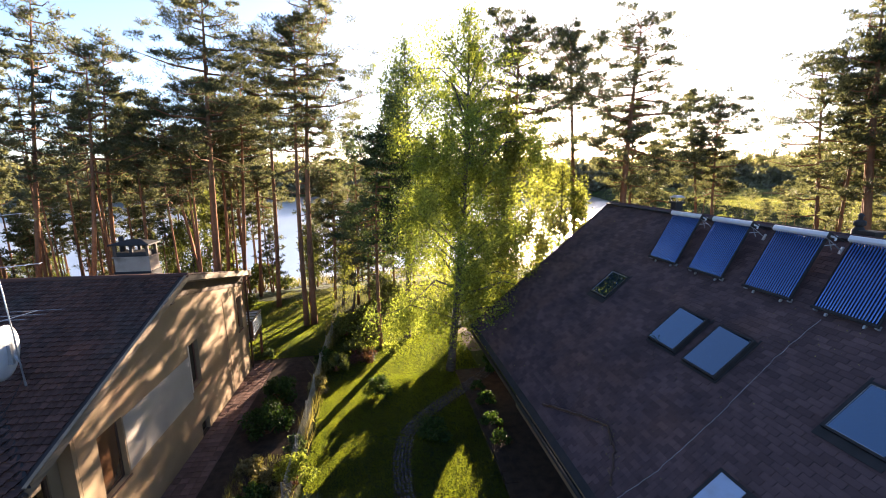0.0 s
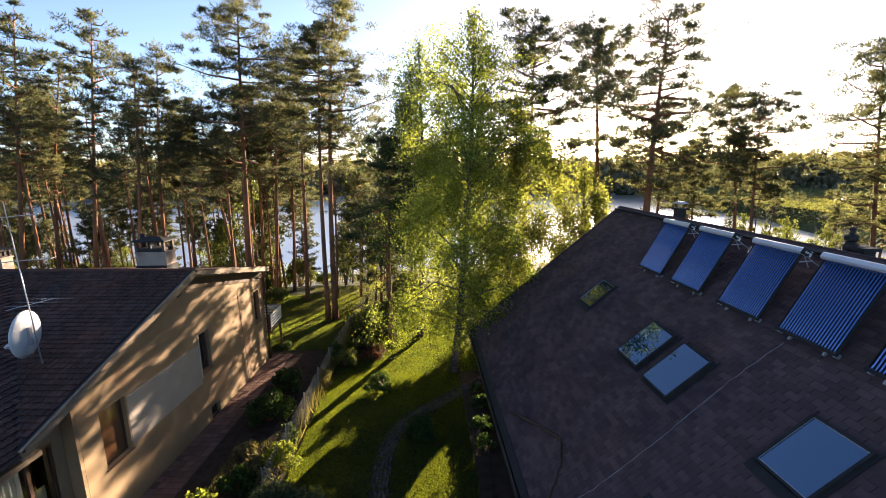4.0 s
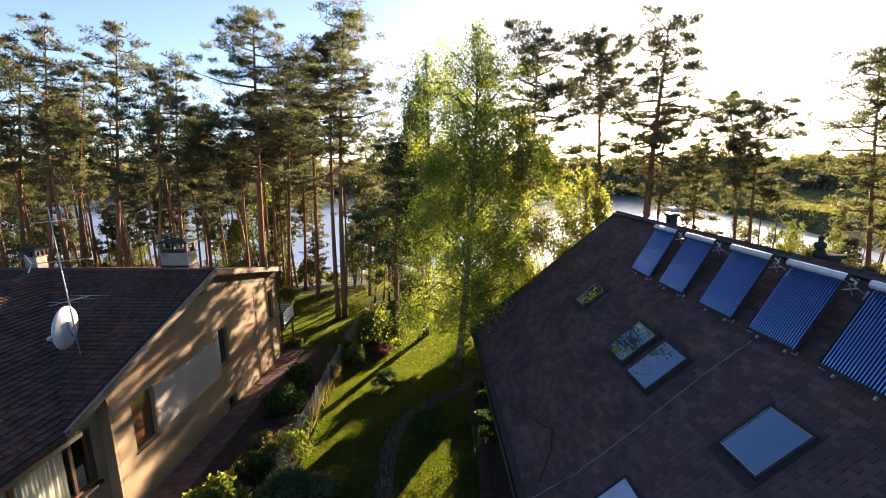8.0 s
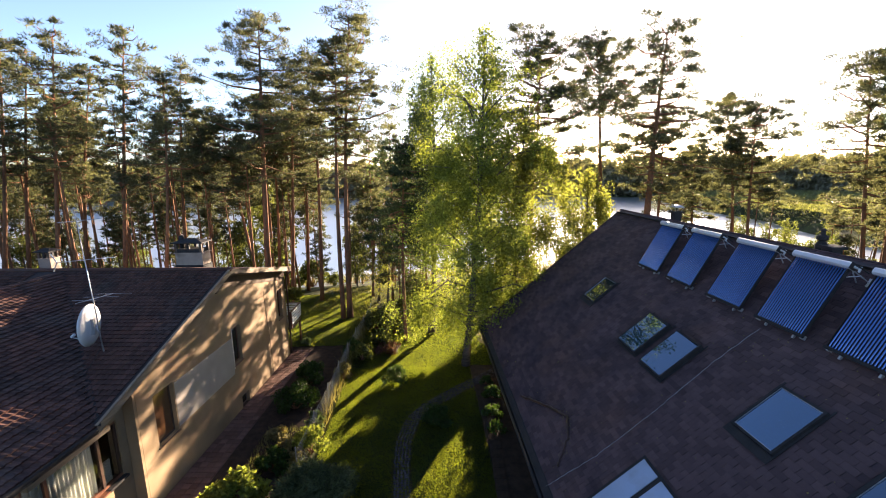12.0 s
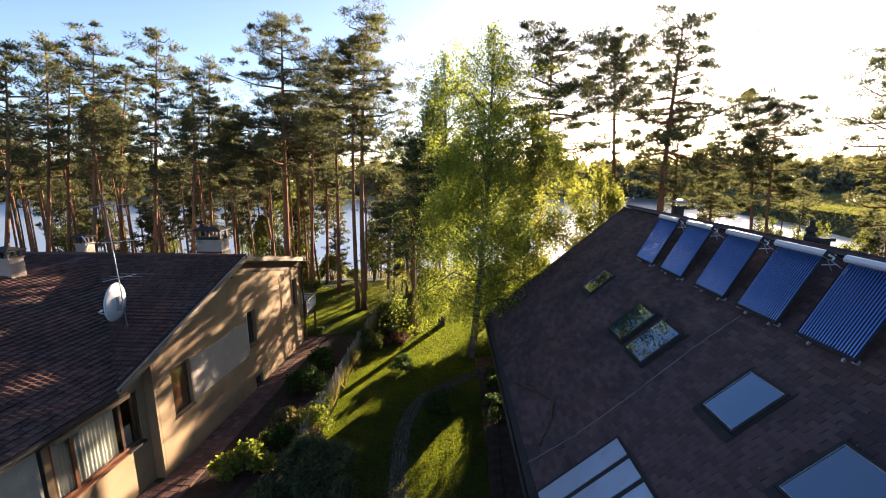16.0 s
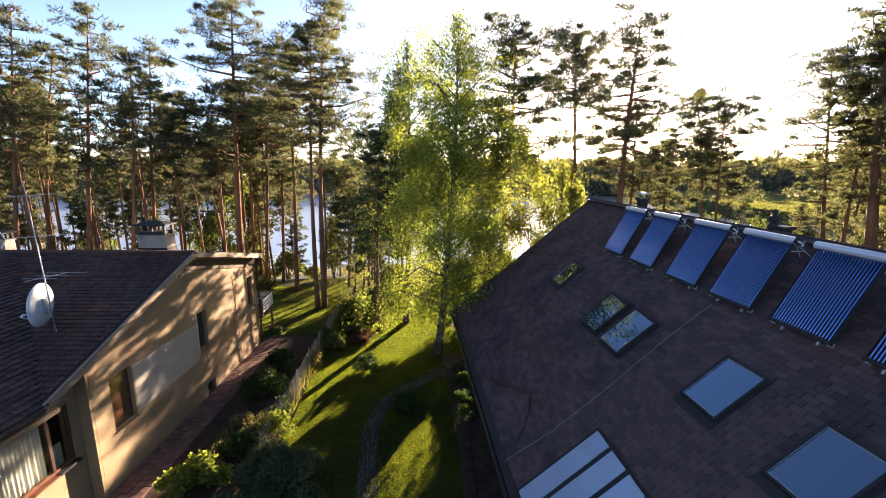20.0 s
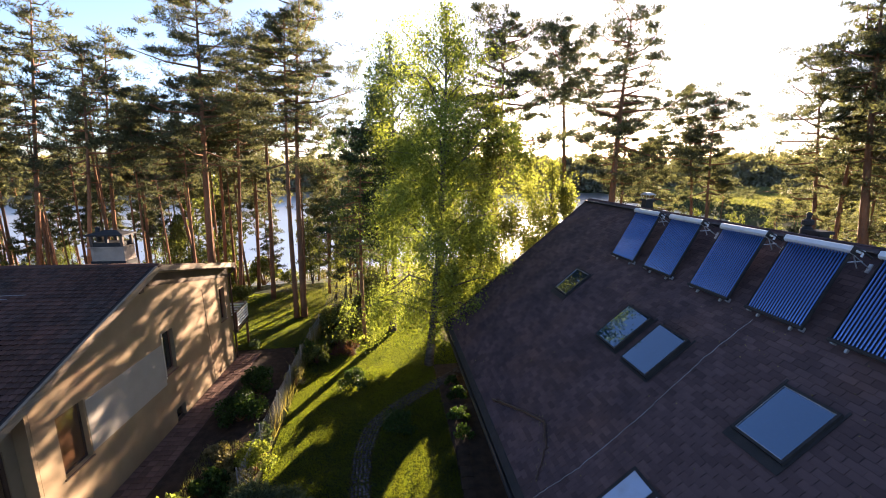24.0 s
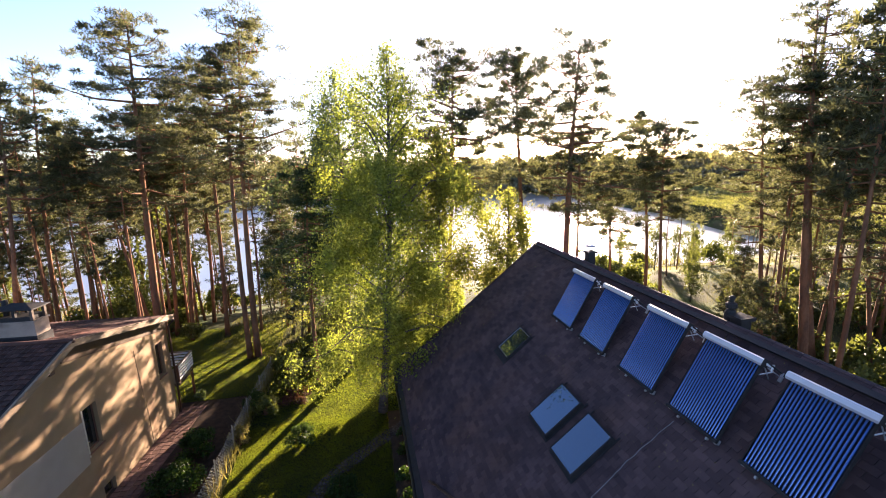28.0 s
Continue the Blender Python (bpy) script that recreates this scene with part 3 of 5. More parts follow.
# plain walls that close the house on its far sides
part("rear_side_wall", lb(-4.0, 9.2, -14.6, -14.25, -0.3, 4.95), M_RENDER, house_l)
part("end_wall", lb(9.2, 9.55, -21.4, -14.25, -0.3, 4.95), M_RENDER, house_l)
part("end_wall", lb(9.2, 23.6, -21.75, -21.4, -0.3, 5.0), M_RENDER, house_l)
part("end_wall", Shape().add([lp(-3.65 - d, v, z) for d in (0, 0.35) for v, z in ((-14.25, -0.3), (-0.73, -0.3), (-0.73, 5.2), (-7.54, 7.55), (-14.25, 5.25))], [(4, 3, 2, 1, 0), (5, 6, 7, 8, 9)] + [(i, (i + 1) % 5, (i + 1) % 5 + 5, i + 5) for i in range(5)]), M_RENDER, house_l)


def slab(name, poly, material, thick=0.2):
    """A roof slab on a polygon of (u, v, z), thickened downwards."""
    s = Shape()
    n = len(poly)
    v = [lp(*p) for p in poly] + [lp(p[0], p[1], p[2] - thick) for p in poly]
    s.add(v, [tuple(range(n)), tuple(range(2 * n - 1, n - 1, -1))] + [(i, i + n, (i + 1) % n + n, (i + 1) % n) for i in range(n)])
    return part(name, s, material, house_l)


E0 = (EAVE_U, OVER, EAVE_Z)
TOP = (RIDGE_U, VALLEY_V, RIDGE_Z)
slab("roof", [E0, (RIDGE_U, OVER, RIDGE_Z), TOP], M_ROOFDECK)
slab("roof", [(-6, OVER, EAVE_Z), E0, TOP, (-6, VALLEY_V, RIDGE_Z)], M_ROOFDECK)
slab("roof", [(RIDGE_U, OVER, RIDGE_Z), (FAR_U, OVER, FAR_Z), (FAR_U, -22, FAR_Z), (RIDGE_U, -22, RIDGE_Z)], M_ROOFDECK)
slab("roof", [TOP, (RIDGE_U, -22, RIDGE_Z), (EAVE_U, -22, EAVE_Z), (EAVE_U, 2 * VALLEY_V - OVER, EAVE_Z)], M_ROOFDECK)
slab("roof", [(-6, VALLEY_V, RIDGE_Z), TOP, (EAVE_U, 2 * VALLEY_V - OVER, EAVE_Z), (-6, 2 * VALLEY_V - OVER, EAVE_Z)], M_ROOFDECK)


M_FRIEZE = mat("frieze", (0.105, 0.066, 0.04), (0.08, 0.052, 0.032), scale=2, fine=40, rough=0.85)


# boards and soffits along the roof edges
def edge_board(name, u0, z0, u1, z1, v0, v1, up, down, material, label=""):
    c = [lp(u0, v0, z0 - down), lp(u1, v0, z1 - down), lp(u1, v1, z1 - down), lp(u0, v1, z0 - down), lp(u0, v0, z0 + up), lp(u1, v0, z1 + up), lp(u1, v1, z1 + up), lp(u0, v1, z0 + up)]
    part(name, Shape().hexa(c), material, house_l, label)


edge_board("barge_board", EAVE_U - 0.05, EAVE_Z - 0.02, RIDGE_U, RIDGE_Z, OVER + 0.003, OVER + 0.045, 0.03, 0.2, M_TIMBER, "pale weathered barge board")
edge_board("barge_board", RIDGE_U, RIDGE_Z, FAR_U + 0.1, FAR_Z, OVER + 0.003, OVER + 0.045, 0.03, 0.2, M_TIMBER, "pale weathered barge board")
edge_board("verge_cap", EAVE_U - 0.05, EAVE_Z + 0.06, RIDGE_U, RIDGE_Z + 0.06, OVER - 0.03, OVER + 0.06, 0.01, 0.012, M_TIMBER)
edge_board("verge_cap", RIDGE_U, RIDGE_Z + 0.06, FAR_U + 0.1, FAR_Z + 0.06, OVER - 0.03, OVER + 0.06, 0.01, 0.012, M_TIMBER)
edge_board("soffit", EAVE_U, EAVE_Z - 0.205, RIDGE_U, RIDGE_Z - 0.205, 0.003, OVER, 0, 0.02, M_SOFFIT)
edge_board("soffit", RIDGE_U, RIDGE_Z - 0.205, FAR_U, FAR_Z - 0.205, 0.003, OVER, 0, 0.02, M_SOFFIT)
edge_board("frieze_board", RIDGE_U - 0.15, 7.54, 23.97, 6.0, 0.004, 0.035, 0.0, 0.52, M_FRIEZE, "darker ochre board under the eave")
part("beam_end", lb(15.75, 15.98, 0.003, 0.4, 7.02, 7.22), M_DARKWOOD, house_l)
edge_board("eave_board", -6, EAVE_Z, EAVE_U - 0.06, EAVE_Z, OVER + 0.003, OVER + 0.03, 0.0, 0.2, M_SOFFIT)
edge_board("eave_soffit", -6, EAVE_Z - 0.205, 9.0, EAVE_Z - 0.205, -0.37, OVER, 0, 0.02, M_SOFFIT)
part("gutter", Shape().tube([lp(-6, OVER + 0.11, EAVE_Z - 0.05), lp(EAVE_U - 0.15, OVER + 0.11, EAVE_Z - 0.03)], 0.07, 10), M_BLACKMETAL, house_l, smooth=True)
part("downpipe", Shape().tube([lp(7.0, OVER + 0.1, EAVE_Z - 0.1), lp(6.98, 0.0, 4.6), lp(6.98, -0.28, 4.35), lp(7.02, -0.31, 0.3)], 0.05, 8), M_BLACKMETAL, house_l, smooth=True)
part("downpipe", Shape().tube([lp(24.05, OVER, FAR_Z - 0.25), lp(24.07, 0.1, 5.6), lp(24.08, 0.08, 0.2)], 0.055, 8), M_DARKWOOD, house_l, smooth=True)
part("ridge_cap", Shape().tube([lp(RIDGE_U, OVER + 0.05, RIDGE_Z + 0.03), lp(RIDGE_U, -22, RIDGE_Z + 0.03)], 0.1, 8), M_TILE, house_l, smooth=True)
part("valley_flashing", Shape().hexa([lp(EAVE_U + a, OVER - a - b, EAVE_Z + PITCH * a + h) for h in (0.02, 0.034) for a, b in ((0, -0.12), (0, 0.12), (7.9, 0.12), (7.9, -0.12))]), M_BLACKMETAL, house_l)
part("render_panel", lb(12.9, 17.2, 0.004, 0.012, 2.46, 4.32), M_RENDER_LIGHT, house_l, "smoother pale patch of render")
# thin dark tube that imitates a tree trunk's shadow on the render
part("wall_crack", Shape().tube([lp(21.0, 0.004, 5.6), lp(21.1, 0.004, 4.0), lp(21.3, 0.004, 2.2), lp(21.35, 0.004, 0.4)], 0.011, 5), M_DARKWOOD, house_l, "dark thin line down the wall standing in for a trunk's shadow")


def wall_window(u0, u1, z0, z1, material, glass=None):
    """A window set back in the wall: a frame, its pane or panes and a sill."""
    d, w = -0.16, 0.07
    fr = Shape()
    for q in ((u0, u0 + w, z0, z1), (u1 - w, u1, z0, z1), (u0 + w, u1 - w, z0, z0 + w), (u0 + w, u1 - w, z1 - w, z1)):
        fr.box(q[0], q[1], d - 0.07, d, q[2], q[3], lp)
    win = part("window", fr, material, house_l, "brown timber window")
    part("pane", lb(u0 + w, u1 - w, d - 0.045, d - 0.03, z0 + w, z1 - w), glass or M_GLASS, win)
    part("sill", lb(u0 - 0.06, u1 + 0.06, -0.15, 0.05, z0 - 0.05, z0 - 0.002), material, win)
    return win


wall_window(11.74, 12.84, 2.36, 4.40, M_DARKWOOD, M_BROWNGLASS)
wall_window(17.3, 18.1, 2.85, 4.74, M_REDWOOD)
wall_window(22.75, 23.4, 3.2, 5.07, M_REDWOOD)
wall_window(17.62, 18.35, 0.35, 0.98, M_DARKWOOD)
part("reveal_strip", lb(17.2, 17.27, 0.013, 0.03, 2.7, 4.78), M_WHITE_RENDER, house_l, "pale reveal beside the window")

# the wide curtained window under the eave
U0, U1, Z0, Z1 = 7.33, 10.49, 2.26, 4.28
big = part("window", lb(U0, U1, -0.49, -0.415, Z0, Z0 + 0.1), M_REDWOOD, house_l, "wide red-brown timber window with drawn pale curtains")
for q in ((U0, U0 + 0.08, Z0 + 0.1, Z1 - 0.08), (U1 - 0.08, U1, Z0 + 0.1, Z1 - 0.08), (7.97, 8.07, Z0 + 0.1, Z1 - 0.08), (9.70, 9.80, Z0 + 0.1, Z1 - 0.08), (U0, U1, Z1 - 0.08, Z1)):
    part("window_frame", lb(q[0], q[1], -0.49, -0.415, q[2], q[3]), M_DARKWOOD if q[0] > 9 else M_REDWOOD, big)
part("sill", lb(U0 - 0.05, 9.75, -0.42, -0.25, Z0 - 0.06, Z0 - 0.004), M_REDWOOD, big)
part("sill", lb(9.752, U1 + 0.05, -0.42, -0.24, Z0 - 0.07, Z0 + 0.006), M_BLACKMETAL, big, "dark end of the sill")
part("blind_box", lb(U0 - 0.02, 9.95, -0.375, -0.1, Z1 + 0.02, Z1 + 0.18), M_TIMBER, big, "pale timber head board")
M_CLEAR = bpy.data.materials.new("clear_glass")
M_CLEAR.use_nodes = True
pc = M_CLEAR.node_tree.nodes["Principled BSDF"]
pc.inputs["Transmission Weight"].default_value, pc.inputs["Roughness"].default_value, pc.inputs["IOR"].default_value = 1.0, 0.0, 1.15
for a, b in ((U0 + 0.08, 7.97), (8.07, 9.70), (9.80, U1 - 0.08)):
    g = part("pane", lb(a, b, -0.46, -0.452, Z0 + 0.1, Z1 - 0.08), M_CLEAR, big)
    g.visible_shadow = False
part("room_back", lb(U0, U1, -1.15, -1.13, Z0, Z1), M_SOFFIT, big, "dark room behind the curtain")
for a, b, amp, head in ((U0 + 0.06, 9.68, 0.035, Z1 - 0.06), (9.95, 10.25, 0.02, Z0 + 0.8)):
    cu = Shape()
    n = 110
    v = [lp(a + (b - a) * k / n, -0.59 + amp * math.sin(k * 0.95) + amp * 0.5 * math.sin(k * 0.41), z) for z in (Z0 + 0.04, head) for k in range(n + 1)]
    cu.add(v, [(k, k + 1, k + n + 2, k + n + 1) for k in range(n)])
    part("curtain", cu, M_CURTAIN, big, "pale pleated curtain", smooth=True)
low = part("window", lb(5.7, 6.52, -0.385, -0.36, 2.63, 3.25), M_DARKWOOD, house_l, "small dark window in the pale wall")
part("pane", lb(5.78, 6.44, -0.36, -0.35, 2.71, 3.17), M_GLASS, low)


# ---- chimneys, dish, aerial ----
def hooded_chimney(u, v, w, d, z0, z1, z2, label, pot=False):
    ob = thing("chimney", label, "chimney", lp(u, v, z0), group="chimneys of the rendered house")
    ob.rotation_euler = (0, 0, -PSI)
    h1, h2 = z1 - z0, z2 - z0
    part("shaft", Shape().box(-w / 2, w / 2, -d / 2, d / 2, 0, h1), M_CHIMNEY, ob, bevel=0.015)
    part("ledge", Shape().box(-w / 2 - 0.04, w / 2 + 0.04, -d / 2 - 0.04, d / 2 + 0.04, h1, h1 + 0.05), M_CHIMNEY, ob)
    if z2 > z1 + 0.2:
        for x in (-1, 0, 1):
            for y in (-1, 1):
                part("pillar", Shape().box(x * (w / 2 - 0.06) - 0.05, x * (w / 2 - 0.06) + 0.05, y * (d / 2 - 0.06) - 0.05, y * (d / 2 - 0.06) + 0.05, h1 + 0.05, h2 - 0.2), M_SOFFIT if x else M_BLACKMETAL, ob)
        e = h2 - 0.2
        a, b = w / 2 + 0.1, d / 2 + 0.1
        part("hood", Shape().add([(-a, -b, e), (a, -b, e), (a, b, e), (-a, b, e), (-a, -b, e + 0.05), (a, -b, e + 0.05), (a, b, e + 0.05), (-a, b, e + 0.05), (-a * 0.3, 0, h2), (a * 0.3, 0, h2)],
             [(3, 2, 1, 0), (0, 1, 5, 4), (1, 2, 6, 5), (2, 3, 7, 6), (3, 0, 4, 7), (4, 5, 9, 8), (6, 7, 8, 9), (5, 6, 9), (7, 4, 8)]), M_BLACKMETAL, ob, "dark sheet metal hood")
        if pot:
            part("base_flashing", Shape().box(-w / 2 - 0.03, w / 2 + 0.03, -d / 2 - 0.03, d / 2 + 0.03, 0.3, 0.76), M_BLACKMETAL, ob, "dark sheet metal flashing")
            part("spark_guard", Shape().box(-w / 2 + 0.1, w / 2 - 0.1, -d / 2 + 0.02, d / 2 - 0.02, h1 + 0.052, h1 + 0.22), M_BLACKMETAL, ob, "dark metal guard under the hood")
            part("flue", Shape().tube([(-w / 2 + 0.18, 0, h1), (-w / 2 + 0.18, 0, h2 + 0.12)], 0.1, 10), M_BLACKMETAL, ob, smooth=True)
    return ob


hooded_chimney(17.75, -1.70, 1.30, 0.7, 7.2, 8.5, 9.2, "wide pale rendered chimney with a dark metal hood behind the ridge", True)
hooded_chimney(12.95, -7.45, 0.72, 0.6, 7.2, 8.5, 9.0, "pale chimney with a small hood on the tiled slope")
hooded_chimney(18.5, -9.6, 0.62, 0.55, 7.0, 8.1, 8.65, "short pale chimney with a small dark hood behind the ridge")

FOOT = lp(11.86, -1.6, 6.02)
dish = thing("satellite_dish", "large grey satellite dish on a mast standing on the tiled roof", "satellite dish", FOOT)
axis_d = Vector((-0.98, -0.1, 0.08)).normalized()
uu = axis_d.cross(Vector((0, 0, 1))).normalized()
ww = uu.cross(axis_d)
cen = Vector((-0.42, 0.12, 1.02))
rings, sides = 7, 32
v = [cen - axis_d * 0.16]
for r in range(1, rings + 1):
    q = r / rings
    v += [cen + (uu * math.cos(2 * math.pi * k / sides) * 0.64 + ww * math.sin(2 * math.pi * k / sides) * 0.77) * q - axis_d * 0.16 * (1 - q * q) for k in range(sides)]
fc = [(0, 1 + k, 1 + (k + 1) % sides) for k in range(sides)]
fc += [(1 + (r - 1) * sides + k, 1 + r * sides + k, 1 + r * sides + (k + 1) % sides, 1 + (r - 1) * sides + (k + 1) % sides) for r in range(1, rings) for k in range(sides)]
bowl = part("reflector", Shape().add(v, fc), M_DISH, dish, smooth=True)
so = bowl.modifiers.new("thickness", "SOLIDIFY")
so.thickness = 0.015
part("mast", Shape().tube([(0, 0, -0.1), (-0.05, 0.02, 1.6), (-0.2, 0.05, 5.2)], [0.022, 0.019, 0.011], 8), M_ALU, dish, smooth=True)
part("bracket", Shape().tube([(-0.03, 0.01, 0.8), (-0.2, 0.1, 0.95), tuple(cen - axis_d * 0.17)], 0.04, 6), M_ALU, dish)
part("back_plate", Shape().box(-0.30, -0.16, -0.02, 0.06, 0.72, 1.28), M_ALU, dish)
part("stay", Shape().tube([(0.03, 0.0, 0.02), (-0.1, 0.08, 0.9)], 0.014, 6), M_ALU, dish)
part("feed_arm", Shape().tube([tuple(cen - ww * 0.62), tuple(cen - ww * 0.45 + axis_d * 0.62)], 0.016, 6), M_ALU, dish)
part("feed_horn", Shape().tube([tuple(cen - ww * 0.45 + axis_d * 0.6), tuple(cen - ww * 0.35 + axis_d * 0.5)], 0.05, 8), M_DISH, dish)
for hgt, ln, cnt in ((2.0, 0.75, 3), (3.35, 1.5, 6), (4.7, 1.1, 4)):
    d0, d1 = Vector((-ln * 0.62, -0.1, hgt)), Vector((ln * 0.5, 0.25, hgt + 0.09))
    if cnt == 3:
        d0, d1 = Vector((-0.3, -0.45, hgt)), Vector((0.25, 0.55, hgt + 0.04))
    boom = Shape().tube([tuple(d0), tuple(d1)], 0.013, 6)
    aerial = part("aerial", boom, M_ALU, dish, "thin rod aerial")
    for k in range(cnt):
        c0 = d0.lerp(d1, (k + 1) / cnt)
        e = Vector((0.99, 0.1, -0.03)) * (0.5 + 0.06 * k) if cnt == 3 else Vector((-0.3, 0.85, 0)).normalized() * (0.24 - 0.015 * k)
        part("rod", Shape().tube([tuple(c0 - e), tuple(c0 + e)], 0.006, 5), M_ALU, aerial)
    if cnt == 6:
        for z in (-0.3, 0.3):
            part("reflector_arm", Shape().tube([tuple(d0), (d0.x - 0.16, d0.y, d0.z + z)], 0.02, 6), M_ALU, aerial)
part("cable", Shape().tube([(-0.03, 0, 0.3), (0.0, -0.4, 0.02), (0.22, -1.5, -0.40), (0.5, -2.6, -0.85)], 0.012, 5), M_BLACKMETAL, dish, "black cable down to the gutter", smooth=True)


# ---- trees ----
def tufts(rng, centres, radii, per, size, width, flat=0.6, up=0.25):
    """Loose thin triangles round each centre: sprays of needles or leaves."""
    c = np.repeat(np.asarray(centres, dtype=float), per, axis=0)
    r = np.repeat(np.asarray(radii, dtype=float), per)
    n = len(c)
    d = rng.normal(size=(n, 3))
    d /= np.linalg.norm(d, axis=1, keepdims=True)
    d[:, 2] *= flat
    p = c + d * (r * rng.random(n) ** 0.5)[:, None]
    a = d + rng.normal(size=(n, 3)) * 0.7
    a[:, 2] += up
    a /= np.linalg.norm(a, axis=1, keepdims=True)
    b = np.cross(a, rng.normal(size=(n, 3)))
    b /= np.linalg.norm(b, axis=1, keepdims=True) + 1e-9
    s = (size * (0.6 + 0.8 * rng.random(n)))[:, None]
    w = (width * (0.6 + 0.8 * rng.random(n)))[:, None]
    return np.stack([p - b * w, p + b * w, p + a * s], 1)


def leaves(rng, p, size, droop=0.5):
    """One small diamond-shaped leaf at each point."""
    n = len(p)
    a = rng.normal(size=(n, 3))
    a[:, 2] -= droop
    a /= np.linalg.norm(a, axis=1, keepdims=True)
    b = np.cross(a, rng.normal(size=(n, 3)))
    b /= np.linalg.norm(b, axis=1, keepdims=True) + 1e-9
    s = (size * (0.6 + 0.8 * rng.random(n)))[:, None]
    return np.stack([p, p + a * s * 0.5 + b * s * 0.36, p + a * s, p + a * s * 0.5 - b * s * 0.36], 1)


def pine(base, top, crown_z, radius, seed, per=44, limbs=32, needle=M_NEEDLE, name="pine_tree", label="tall pine with a bare orange trunk and ragged crown", kind_word="tree", spread_z=1.0, trunk_r=None, low=(), column=False, coarse=1.0):
    """A pine: a slightly bent tapered trunk, limbs in loose tiers, and clumps of needles at their outer ends."""
    rng = np.random.default_rng(seed)
    limbs, radius = int(limbs * 1.1), radius * 0.93
    bx, by = base
    bz = float(ground_z(bx, by)) - 0.15
    tx, ty, tz = top
    h = tz - bz
    r0 = trunk_r or 0.0065 * h + 0.03
    root = thing(name, label, kind_word, (bx, by, bz))
    bend = rng.normal(size=2) * 0.012 * h

    def axis(k):
        w = math.sin(math.pi * k)
        return np.array([(tx - bx) * k + bend[0] * w, (ty - by) * k + bend[1] * w, h * k])

    ks = np.linspace(0, 1, 13)
    wood = Shape().tube([axis(k) for k in ks], [r0 * (1.25 if k == 0 else 1) * (1 - 0.9 * k ** 1.3) + 0.012 for k in ks], 9)
    k0 = max(0.1, (crown_z - bz) / h)
    centres, rad = [], []
    tiers = [(k0 + (1 - k0) * ((i + rng.random()) / limbs) ** 0.9, 1.0) for i in range(limbs)] + [(k, 0.6) for k in low]
    turn = rng.random() * 6.28
    for k, full in tiers:
        k = min(k, 0.985)
        t = (k - k0) / (1 - k0)
        env = math.sin(math.pi * (0.16 + 0.80 * max(t, 0.0) ** 0.8)) ** 0.75
        if column:
            env = min(1.0, 0.55 + 1.2 * max(t, 0.0)) * min(1.0, 0.25 + 2.6 * (1 - t))
        reach = radius * env * (0.4 + 0.8 * rng.random()) * full + 0.25
        turn += 2.4 + rng.normal() * 0.5
        d = np.array([math.cos(turn), math.sin(turn), 0.0])
        rise = (-0.08 + 0.5 * t + rng.normal() * 0.18) * spread_z
        a = axis(k)
        sweep = np.array([-d[1], d[0], 0]) * rng.normal() * 0.16 * reach
        m = a + d * reach * 0.5 + sweep + np.array([0, 0, reach * (rise * 0.35 - 0.07)])
        e = a + d * reach + np.array([0, 0, reach * rise + 0.12])
        wood.tube([a, m, e], [0.035 + 0.012 * reach, 0.028 + 0.006 * reach, 0.012], 5, caps=False)
        first_q = 0.4 if t > 0.25 else 0.6
        for q in np.arange(first_q + 0.2 * rng.random(), 1.08, 0.56 / max(reach, 0.8)):
            p = (a + (m - a) * 2 * q if q < 0.5 else m + (e - m) * (2 * q - 1))
            side = np.array([-d[1], d[0], 0]) * rng.normal() * 0.36 * reach * min(q, 1)
            c = p + side + np.array([0, 0, 0.10]) + rng.normal(size=3) * np.array([0.15, 0.15, 0.12])
            r = (0.24 + 0.56 * rng.random() ** 1.4) * (0.74 + 0.12 * radius)
            centres.append(c)
            rad.append(r)
            for _ in range(2):
                centres.append(c + rng.normal(size=3) * np.array([0.95, 0.95, 0.3]) * r)
                rad.append(r * 0.6)
            wood.tube([p - d * 0.2 * min(reach, 1.5), c - np.array([0, 0, 0.05])], [0.016, 0.008], 3, caps=False)
    for _ in range(5):
        centres.append(axis(0.93 + 0.07 * rng.random()) + rng.normal(size=3) * np.array([0.22, 0.22, 0.1]))
        rad.append(0.36)
    part("trunk", wood, M_BARK, root, smooth=True)
    me = soup("crown", tufts(rng, centres, rad, int(per * 1.75 / coarse ** 1.6), 0.21 * coarse, 0.026 * coarse, 0.55, 0.5), 3, needle)
    part("crown", me, needle, root)
    return root


